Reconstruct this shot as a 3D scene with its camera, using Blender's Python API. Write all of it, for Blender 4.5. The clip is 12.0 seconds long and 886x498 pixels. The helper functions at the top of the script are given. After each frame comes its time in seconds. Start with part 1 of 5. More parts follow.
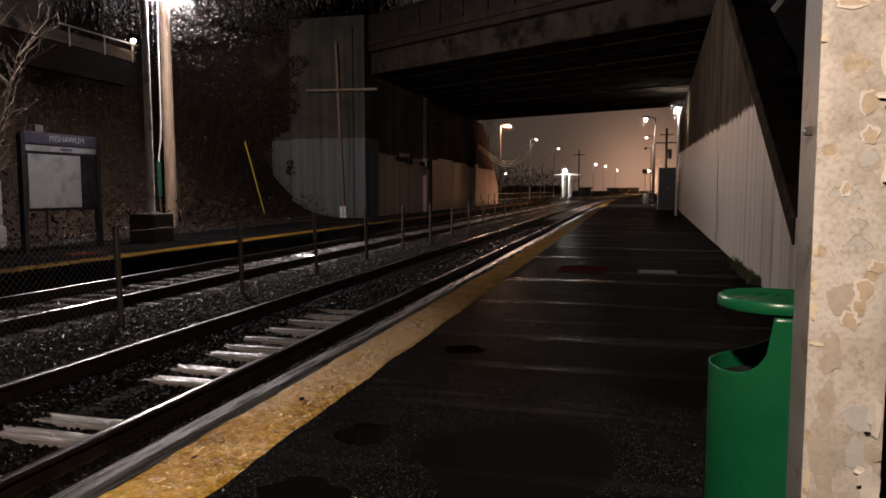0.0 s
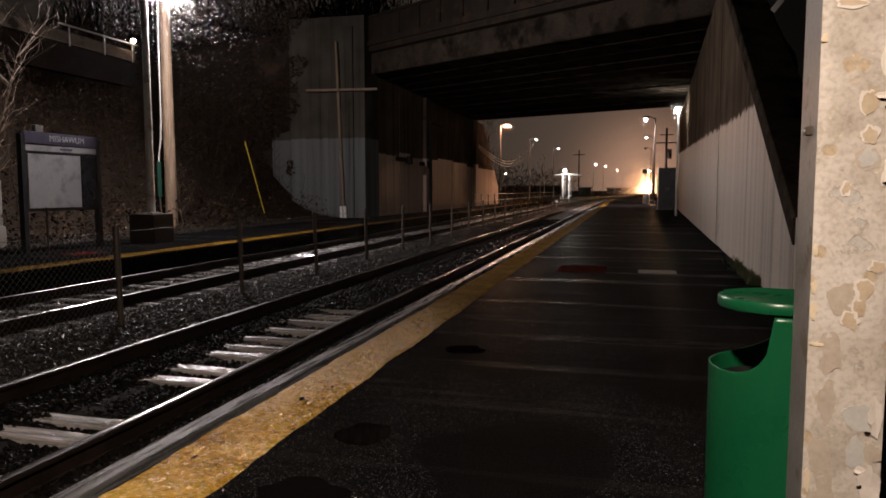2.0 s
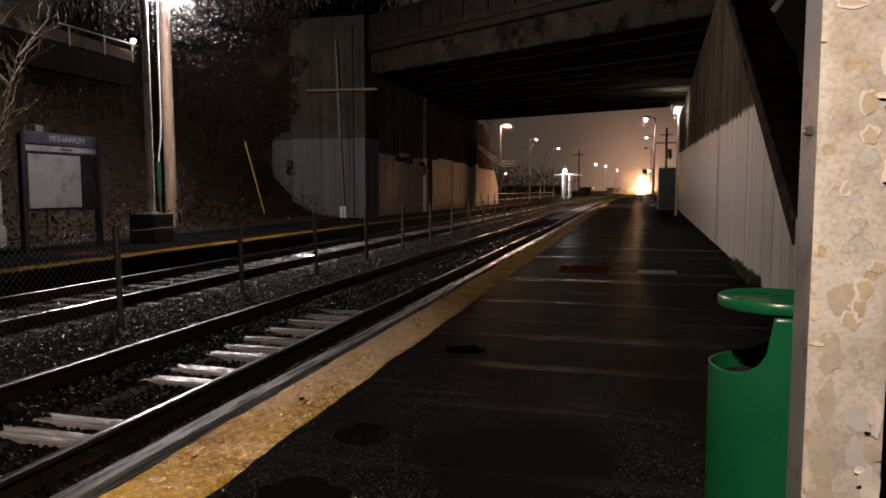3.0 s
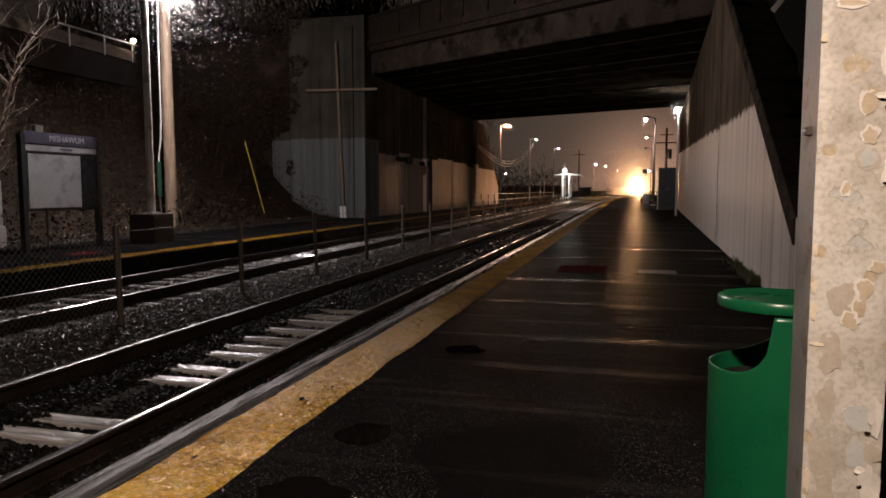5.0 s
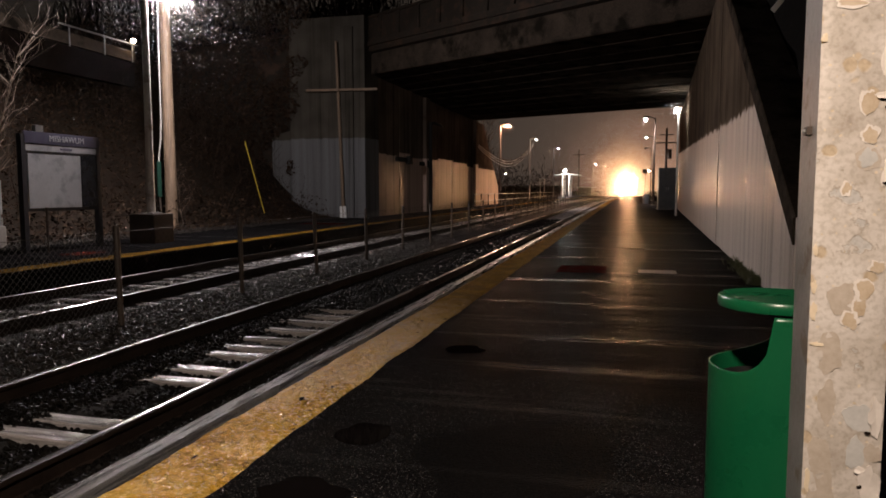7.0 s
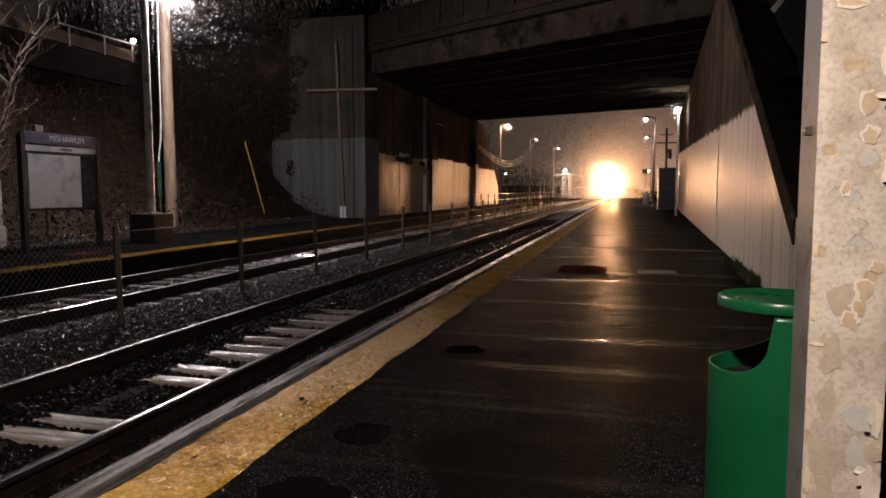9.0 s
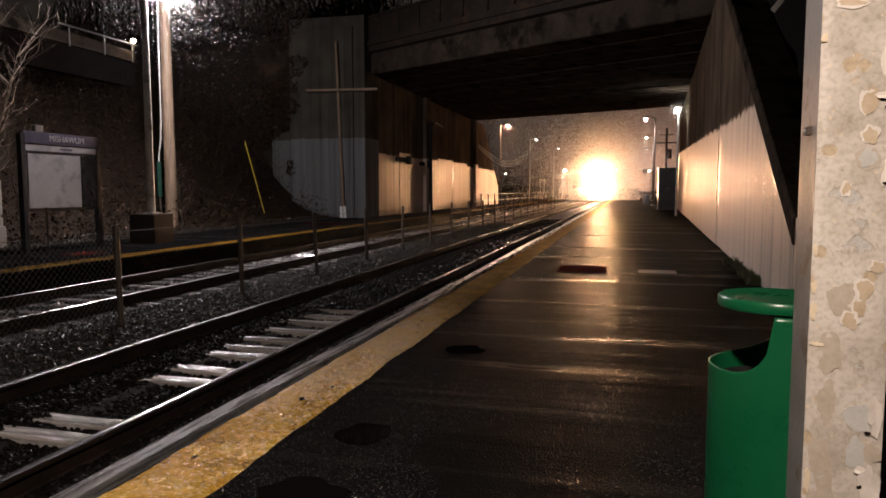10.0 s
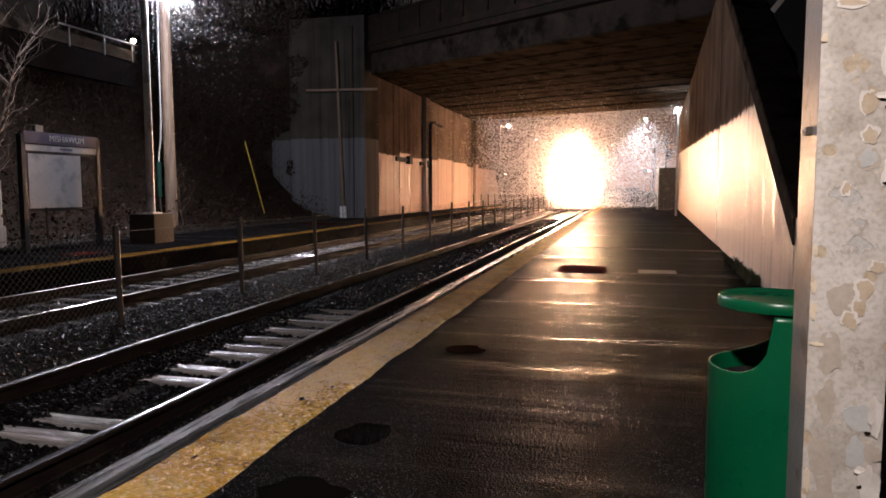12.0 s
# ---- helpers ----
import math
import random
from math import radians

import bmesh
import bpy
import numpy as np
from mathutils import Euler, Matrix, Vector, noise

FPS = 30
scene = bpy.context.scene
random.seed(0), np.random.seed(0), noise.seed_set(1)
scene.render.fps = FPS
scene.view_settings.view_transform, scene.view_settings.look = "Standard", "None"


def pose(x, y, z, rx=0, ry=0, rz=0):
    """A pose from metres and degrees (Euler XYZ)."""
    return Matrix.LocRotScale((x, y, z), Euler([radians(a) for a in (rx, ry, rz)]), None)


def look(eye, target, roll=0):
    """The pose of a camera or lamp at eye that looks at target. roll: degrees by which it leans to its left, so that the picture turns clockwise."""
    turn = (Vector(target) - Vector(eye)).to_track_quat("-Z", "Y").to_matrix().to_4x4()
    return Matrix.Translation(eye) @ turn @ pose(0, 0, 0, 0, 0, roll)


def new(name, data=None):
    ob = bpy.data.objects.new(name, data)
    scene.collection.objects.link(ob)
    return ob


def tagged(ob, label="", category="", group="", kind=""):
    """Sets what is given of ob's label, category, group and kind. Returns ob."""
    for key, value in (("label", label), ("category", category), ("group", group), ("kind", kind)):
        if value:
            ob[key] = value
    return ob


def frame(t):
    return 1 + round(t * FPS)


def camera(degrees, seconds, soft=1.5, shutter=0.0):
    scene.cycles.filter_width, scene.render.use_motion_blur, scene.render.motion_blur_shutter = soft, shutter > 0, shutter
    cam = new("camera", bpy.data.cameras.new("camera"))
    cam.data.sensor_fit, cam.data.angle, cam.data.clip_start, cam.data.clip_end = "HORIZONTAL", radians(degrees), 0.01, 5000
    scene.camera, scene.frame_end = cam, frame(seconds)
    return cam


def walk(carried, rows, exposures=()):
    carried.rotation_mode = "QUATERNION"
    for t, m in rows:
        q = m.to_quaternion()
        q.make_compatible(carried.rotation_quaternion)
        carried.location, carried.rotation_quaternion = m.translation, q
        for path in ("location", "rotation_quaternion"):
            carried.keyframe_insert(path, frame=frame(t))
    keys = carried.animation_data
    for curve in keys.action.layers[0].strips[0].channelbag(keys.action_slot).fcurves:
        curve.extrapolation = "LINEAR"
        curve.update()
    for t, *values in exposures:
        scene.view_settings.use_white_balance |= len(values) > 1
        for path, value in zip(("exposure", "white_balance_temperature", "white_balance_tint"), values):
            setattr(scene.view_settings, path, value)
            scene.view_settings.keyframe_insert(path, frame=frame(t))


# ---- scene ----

# ---------------------------------------------------------------- camera
cam = camera(64.607, 12.0, soft=1.7)
EYE = Vector((0.0, 0.0, 1.3))
AIM = look(EYE, EYE + Vector((-0.25254, 0.96397, -0.08358)))
walk(cam, [(0, AIM), (12, AIM)], exposures=[(0, 0.0, 6500, 10), (8, 0.0, 6400, 10), (10.5, 0.0, 6150, 10), (12, -0.15, 5500, 10)])

# ---------------------------------------------------------------- world and lights
world = bpy.data.worlds.new("night_sky")
scene.world = world
world.use_nodes = True
wn, wl = world.node_tree.nodes, world.node_tree.links
wn.clear()
w_out = wn.new("ShaderNodeOutputWorld")
w_bg = wn.new("ShaderNodeBackground")
w_tc = wn.new("ShaderNodeTexCoord")
w_dot = wn.new("ShaderNodeVectorMath")
w_dot.operation = "DOT_PRODUCT"
w_dot.inputs[1].default_value = Vector((0.0226, 1.0, 0.016)).normalized()
# town glow low over the far end of the line, fading smoothly into a dim overcast
w_pos = wn.new("ShaderNodeMath")
w_pos.operation, w_pos.inputs[1].default_value = "MAXIMUM", 0.0
wl.new(w_dot.outputs["Value"], w_pos.inputs[0])
w_sum = None
for power, tint in ((420.0, (0.36, 0.190, 0.118)), (60.0, (0.042, 0.0225, 0.0152)), (3.0, (0.045, 0.0345, 0.0265)), (0.0, (0.0020, 0.0020, 0.0021))):
    w_pow = wn.new("ShaderNodeMath")
    w_pow.operation, w_pow.inputs[1].default_value = "POWER", power
    wl.new(w_pos.outputs[0], w_pow.inputs[0])
    w_mul = wn.new("ShaderNodeVectorMath")
    w_mul.operation, w_mul.inputs[0].default_value = "SCALE", tint
    wl.new(w_pow.outputs[0], w_mul.inputs["Scale"])
    if w_sum is None:
        w_sum = w_mul
    else:
        w_add = wn.new("ShaderNodeVectorMath")
        wl.new(w_sum.outputs[0], w_add.inputs[0])
        wl.new(w_mul.outputs[0], w_add.inputs[1])
        w_sum = w_add
w_bg.inputs["Strength"].default_value = 1.0
wl.new(w_tc.outputs["Generated"], w_dot.inputs[0])
wl.new(w_sum.outputs[0], w_bg.inputs["Color"])
wl.new(w_bg.outputs["Background"], w_out.inputs["Surface"])


def lamp(name, at, watts, color, size=0.12, aim=None, cone=0, blend=0.5):
    d = bpy.data.lights.new(name, "SPOT" if cone else "POINT")
    d.energy, d.color, d.shadow_soft_size = watts, color, size
    if cone:
        d.spot_size, d.spot_blend = radians(cone), blend
    ob = new(name, d)
    ob.matrix_world = look(at, aim) if aim else pose(*at)
    return ob


COOL, NEUTRAL, WARM = (1.0, 0.88, 0.86), (1.0, 0.95, 0.86), (1.0, 0.74, 0.48)
LAMP_LEFT = (-11.2, 15.9, 6.42)
LAMP_NEAR = (-0.2, -0.3, 3.3)
LAMP_WALL = (2.32, 37.3, 5.22)
lamp("street_light", LAMP_LEFT, 2950, COOL, 0.15)
lamp("platform_light", LAMP_NEAR, 900, (1.0, 0.795, 0.635), 0.12, aim=(-1.5, 2.4, 0.4), cone=116, blend=0.95)
lamp("wall_light", LAMP_WALL, 85, NEUTRAL, 0.12)
lamp("bulkhead_light", (-19.6, 25.3, 7.55), 60, WARM, 0.1)
lamp("far_light", (-11.2, 67.7, 7.45), 9500, (1.0, 0.53, 0.33), 0.15)
lamp("far_light", (1.39, 62.0, 7.1), 7000, (1.0, 0.86, 0.80), 0.15, aim=(1.2, 62.0, 0.0), cone=125, blend=0.7)
lamp("far_light", (2.2, 92.0, 7.7), 6000, (1.0, 0.86, 0.80), 0.15, aim=(2.0, 92.0, 0.0), cone=125, blend=0.7)
lamp("far_light", (-12.0, 146.6, 4.2), 2600, NEUTRAL, 0.2)


BRACKET = (1.088, 6.000, 2.721)


# ---------------------------------------------------------------- materials
def material(name):
    m = bpy.data.materials.new(name)
    m.use_nodes = True
    t = m.node_tree
    return m, t, t.nodes["Principled BSDF"]


def node(t, kind, **inputs):
    n = t.nodes.new(kind)
    for k, v in inputs.items():
        n.inputs[k.replace("_", " ")].default_value = v
    return n


def coords(t, stretch=(1, 1, 1), per_object=False):
    tc = t.nodes.new("ShaderNodeTexCoord")
    mp = t.nodes.new("ShaderNodeMapping")
    mp.inputs["Scale"].default_value = stretch
    t.links.new(tc.outputs["Object"], mp.inputs["Vector"])
    if per_object:
        info = t.nodes.new("ShaderNodeObjectInfo")
        mul = t.nodes.new("ShaderNodeMath")
        mul.operation, mul.inputs[1].default_value = "MULTIPLY", 40.0
        t.links.new(info.outputs["Random"], mul.inputs[0])
        t.links.new(mul.outputs[0], mp.inputs["Location"])
    return mp


def ramp(t, source, stops):
    r = t.nodes.new("ShaderNodeValToRGB")
    e = r.color_ramp.elements
    e[0].position, e[0].color = stops[0][0], (*stops[0][1], 1)
    e[1].position, e[1].color = stops[-1][0], (*stops[-1][1], 1)
    for p, c in stops[1:-1]:
        x = e.new(p)
        x.color = (*c, 1)
    t.links.new(source, r.inputs["Fac"])
    return r


def mix(t, fac, a, b, kind="MIX"):
    n = t.nodes.new("ShaderNodeMix")
    n.data_type, n.blend_type = "RGBA", kind
    if isinstance(fac, float):
        n.inputs["Factor"].default_value = fac
    else:
        t.links.new(fac, n.inputs["Factor"])
    for s, v in ((6, a), (7, b)):
        if isinstance(v, tuple):
            n.inputs[s].default_value = (*v, 1)
        else:
            t.links.new(v, n.inputs[s])
    return n.outputs[2]


def surface(name, dark, light, scale=3.0, fine=30.0, rough=(0.5, 0.8), metal=0.0, bump=0.25, depth=0.01,
            stretch=(1, 1, 1), stain=None, stain_scale=0.8, stain_at=(0.5, 0.65), per_object=False, coat=0.0, shine=0.5):
    """A weathered surface: broad and fine variation in colour, gloss and relief, with stains."""
    m, t, b = material(name)
    mp = coords(t, stretch, per_object)
    broad = node(t, "ShaderNodeTexNoise", Scale=scale, Detail=5.0, Roughness=0.6)
    grain = node(t, "ShaderNodeTexNoise", Scale=fine, Detail=4.0, Roughness=0.65)
    for n in (broad, grain):
        t.links.new(mp.outputs[0], n.inputs["Vector"])
    both = mix(t, 0.4, broad.outputs["Fac"], grain.outputs["Fac"])
    col = ramp(t, both, ((0.32, dark), (0.68, light))).outputs["Color"]
    if stain:
        blot = node(t, "ShaderNodeTexNoise", Scale=stain_scale, Detail=6.0, Roughness=0.62)
        t.links.new(mp.outputs[0], blot.inputs["Vector"])
        where = ramp(t, blot.outputs["Fac"], ((stain_at[0], (0, 0, 0)), (stain_at[1], (1, 1, 1))))
        col = mix(t, where.outputs["Color"], col, stain)
    t.links.new(col, b.inputs["Base Color"])
    r = ramp(t, broad.outputs["Fac"], ((0.35, (rough[0],) * 3), (0.65, (rough[1],) * 3)))
    t.links.new(r.outputs["Color"], b.inputs["Roughness"])
    b.inputs["Metallic"].default_value = metal
    b.inputs["Specular IOR Level"].default_value = shine
    if coat:
        b.inputs["Coat Weight"].default_value = coat
        b.inputs["Coat Roughness"].default_value = 0.12
    bp = node(t, "ShaderNodeBump", Strength=bump, Distance=depth)
    t.links.new(both, bp.inputs["Height"])
    t.links.new(bp.outputs["Normal"], b.inputs["Normal"])
    return m


def glow(name, color, strength):
    m, t, b = material(name)
    b.inputs["Base Color"].default_value = (0.8, 0.8, 0.8, 1)
    b.inputs["Emission Color"].default_value = (*color, 1)
    b.inputs["Emission Strength"].default_value = strength
    return m


def wet_asphalt():
    """Wet bitumen: coarse stone grain, films of water and patches of standing water, and shallow waves across."""
    m, t, b = material("wet_asphalt")
    mp = coords(t)
    grain = node(t, "ShaderNodeTexVoronoi", Scale=95.0)
    fine = node(t, "ShaderNodeTexNoise", Scale=60.0, Detail=4.0)
    pool = node(t, "ShaderNodeTexNoise", Scale=0.9, Detail=4.0, Roughness=0.55)
    wide = coords(t, (0.17, 1.7, 1))
    wave = node(t, "ShaderNodeTexNoise", Scale=1.3, Detail=3.0, Roughness=0.5)
    for n in (grain, fine):
        t.links.new(mp.outputs[0], n.inputs["Vector"])
    for n in (pool, wave):
        t.links.new(wide.outputs[0], n.inputs["Vector"])
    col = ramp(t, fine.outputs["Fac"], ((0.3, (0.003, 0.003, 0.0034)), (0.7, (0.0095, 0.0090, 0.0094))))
    t.links.new(col.outputs["Color"], b.inputs["Base Color"])
    water = ramp(t, pool.outputs["Fac"], ((0.56, (0, 0, 0)), (0.68, (1, 1, 1))))
    r = mix(t, water.outputs["Color"], (0.40, 0.40, 0.40), (0.16, 0.16, 0.16))
    t.links.new(r, b.inputs["Roughness"])
    t.links.new(mix(t, water.outputs["Color"], (0.0003,) * 3, (0.0024,) * 3), b.inputs["Specular IOR Level"])
    inv = t.nodes.new("ShaderNodeMath")
    inv.operation, inv.inputs[1].default_value, inv.inputs[2].default_value = "MULTIPLY_ADD", -0.6, 1.0
    t.links.new(water.outputs["Color"], inv.inputs[0])
    b1 = node(t, "ShaderNodeBump", Distance=0.012)
    t.links.new(inv.outputs[0], b1.inputs["Strength"])
    t.links.new(grain.outputs["Distance"], b1.inputs["Height"])
    b2 = node(t, "ShaderNodeBump", Strength=0.9, Distance=0.10)
    t.links.new(wave.outputs["Fac"], b2.inputs["Height"])
    t.links.new(b1.outputs["Normal"], b2.inputs["Normal"])
    t.links.new(b2.outputs["Normal"], b.inputs["Normal"])
    return m


def painted_concrete(name, lower, upper, line, wet=0.35, shine=0.14, ragged=0.7, streaks=0.9, climb=0.0, steps=0.0):
    """Board-marked concrete, with a coat of paint up to a ragged line and run-off streaks down the face."""
    m, t, b = material(name)
    mp = coords(t)
    streak = node(t, "ShaderNodeTexNoise", Scale=1.0, Detail=6.0, Roughness=0.65)
    st = coords(t, (3.2, 3.2, 0.06))
    t.links.new(st.outputs[0], streak.inputs["Vector"])
    grain = node(t, "ShaderNodeTexNoise", Scale=22.0, Detail=5.0, Roughness=0.7)
    t.links.new(mp.outputs[0], grain.inputs["Vector"])
    broad = node(t, "ShaderNodeTexNoise", Scale=0.7, Detail=5.0)
    t.links.new(mp.outputs[0], broad.inputs["Vector"])
    sep = t.nodes.new("ShaderNodeSeparateXYZ")
    tc = t.nodes.new("ShaderNodeTexCoord")
    t.links.new(tc.outputs["Object"], sep.inputs[0])
    rag = node(t, "ShaderNodeTexNoise", Scale=1.0, Detail=5.0)
    rg = coords(t, (3.4, 3.4, 0.2))
    t.links.new(rg.outputs[0], rag.inputs["Vector"])
    off = t.nodes.new("ShaderNodeMath")
    off.operation, off.inputs[1].default_value, off.inputs[2].default_value = "MULTIPLY_ADD", ragged, -0.5 * ragged
    t.links.new(rag.outputs["Fac"], off.inputs[0])
    h = t.nodes.new("ShaderNodeMath")
    h.operation = "ADD"
    t.links.new(sep.outputs["Z"], h.inputs[0])
    t.links.new(off.outputs[0], h.inputs[1])
    above = t.nodes.new("ShaderNodeMapRange")
    if climb:
        fall = t.nodes.new("ShaderNodeMath")
        fall.operation, fall.inputs[1].default_value = "MULTIPLY_ADD", -climb
        t.links.new(sep.outputs["Y"], fall.inputs[0])
        t.links.new(off.outputs[0], fall.inputs[2])
        t.links.new(fall.outputs[0], h.inputs[1])
    if steps:
        info = t.nodes.new("ShaderNodeObjectInfo")
        each = t.nodes.new("ShaderNodeMath")
        each.operation, each.inputs[1].default_value = "MULTIPLY_ADD", steps
        t.links.new(info.outputs["Random"], each.inputs[0])
        t.links.new(off.outputs[0], each.inputs[2])
        t.links.new(each.outputs[0], h.inputs[1])
    above.inputs["From Min"].default_value, above.inputs["From Max"].default_value = line - 0.02, line + 0.04
    t.links.new(h.outputs[0], above.inputs["Value"])
    run = ramp(t, streak.outputs["Fac"], ((0.32, (0.22, 0.20, 0.18)), (0.44, (0.72, 0.70, 0.67)), (0.56, (0.92, 0.91, 0.90)), (0.7, (1, 1, 1))))
    lo = ramp(t, grain.outputs["Fac"], ((0.3, tuple(0.82 * v for v in lower)), (0.7, lower)))
    up = ramp(t, broad.outputs["Fac"], ((0.3, tuple(0.55 * v for v in upper)), (0.7, upper)))
    col = mix(t, above.outputs[0], lo.outputs["Color"], up.outputs["Color"])
    col = mix(t, streaks, col, run.outputs["Color"], "MULTIPLY")
    t.links.new(col, b.inputs["Base Color"])
    t.links.new(mix(t, above.outputs[0], (shine,) * 3, (0.0,) * 3), b.inputs["Specular IOR Level"])
    r = ramp(t, streak.outputs["Fac"], ((0.38, (wet,) * 3), (0.58, (wet + 0.4,) * 3)))
    t.links.new(mix(t, above.outputs[0], r.outputs["Color"], (0.92,) * 3), b.inputs["Roughness"])
    bp = node(t, "ShaderNodeBump", Strength=0.6, Distance=0.02)
    t.links.new(mix(t, 0.5, grain.outputs["Fac"], streak.outputs["Fac"]), bp.inputs["Height"])
    t.links.new(bp.outputs["Normal"], b.inputs["Normal"])
    return m


def old_paint():
    """Many coats of pale paint over steel: blisters, tan rings where flakes fell, bare primer and grime."""
    m, t, b = material("peeling_paint")
    mp = coords(t)
    warp = node(t, "ShaderNodeTexNoise", Scale=9.0, Detail=4.0)
    t.links.new(mp.outputs[0], warp.inputs["Vector"])
    bent = t.nodes.new("ShaderNodeVectorMath")
    bent.operation, bent.inputs[3].default_value = "SCALE", 0.05
    t.links.new(warp.outputs["Color"], bent.inputs[0])
    add = t.nodes.new("ShaderNodeVectorMath")
    add.operation = "ADD"
    t.links.new(mp.outputs[0], add.inputs[0])
    t.links.new(bent.outputs[0], add.inputs[1])
    cell = node(t, "ShaderNodeTexVoronoi", Scale=11.0)
    cell2 = node(t, "ShaderNodeTexVoronoi", Scale=34.0)
    for c in (cell, cell2):
        t.links.new(add.outputs[0], c.inputs["Vector"])
    tone = node(t, "ShaderNodeTexNoise", Scale=5.0, Detail=6.0, Roughness=0.6)
    fine = node(t, "ShaderNodeTexNoise", Scale=70.0, Detail=4.0)
    peel = node(t, "ShaderNodeTexNoise", Scale=4.2, Detail=7.0, Roughness=0.55)
    for n in (tone, fine, peel):
        t.links.new(mp.outputs[0], n.inputs["Vector"])
    base = ramp(t, tone.outputs["Fac"], ((0.30, (0.33, 0.28, 0.235)), (0.42, (0.45, 0.405, 0.355)), (0.54, (0.55, 0.505, 0.46)), (0.66, (0.62, 0.58, 0.54))))
    spot = ramp(t, cell.outputs["Distance"], ((0.20, (1, 1, 1)), (0.26, (0, 0, 0))))
    col = mix(t, spot.outputs["Color"], base.outputs["Color"], (0.47, 0.38, 0.27))
    speck = ramp(t, cell2.outputs["Distance"], ((0.10, (1, 1, 1)), (0.15, (0, 0, 0))))
    col = mix(t, speck.outputs["Color"], col, (0.62, 0.53, 0.40))
    bare = ramp(t, peel.outputs["Fac"], ((0.620, (0, 0, 0)), (0.632, (1, 1, 1))))
    col = mix(t, bare.outputs["Color"], col, (0.47, 0.455, 0.435))
    edge = ramp(t, peel.outputs["Fac"], ((0.613, (0, 0, 0)), (0.620, (0.55, 0.55, 0.55)), (0.627, (0, 0, 0))))
    col = mix(t, edge.outputs["Color"], col, (0.22, 0.17, 0.11))
    dirt = ramp(t, fine.outputs["Fac"], ((0.34, (0.72, 0.70, 0.66)), (0.55, (1, 1, 1))))
    col = mix(t, 0.7, col, dirt.outputs["Color"], "MULTIPLY")
    t.links.new(col, b.inputs["Base Color"])
    b.inputs["Roughness"].default_value = 0.55
    h = mix(t, 0.5, bare.outputs["Color"], spot.outputs["Color"])
    b1 = node(t, "ShaderNodeBump", Strength=0.6, Distance=0.003)
    b1.invert = True
    t.links.new(h, b1.inputs["Height"])
    b2 = node(t, "ShaderNodeBump", Strength=0.6, Distance=0.006)
    t.links.new(tone.outputs["Fac"], b2.inputs["Height"])
    t.links.new(b1.outputs["Normal"], b2.inputs["Normal"])
    t.links.new(b2.outputs["Normal"], b.inputs["Normal"])
    return m


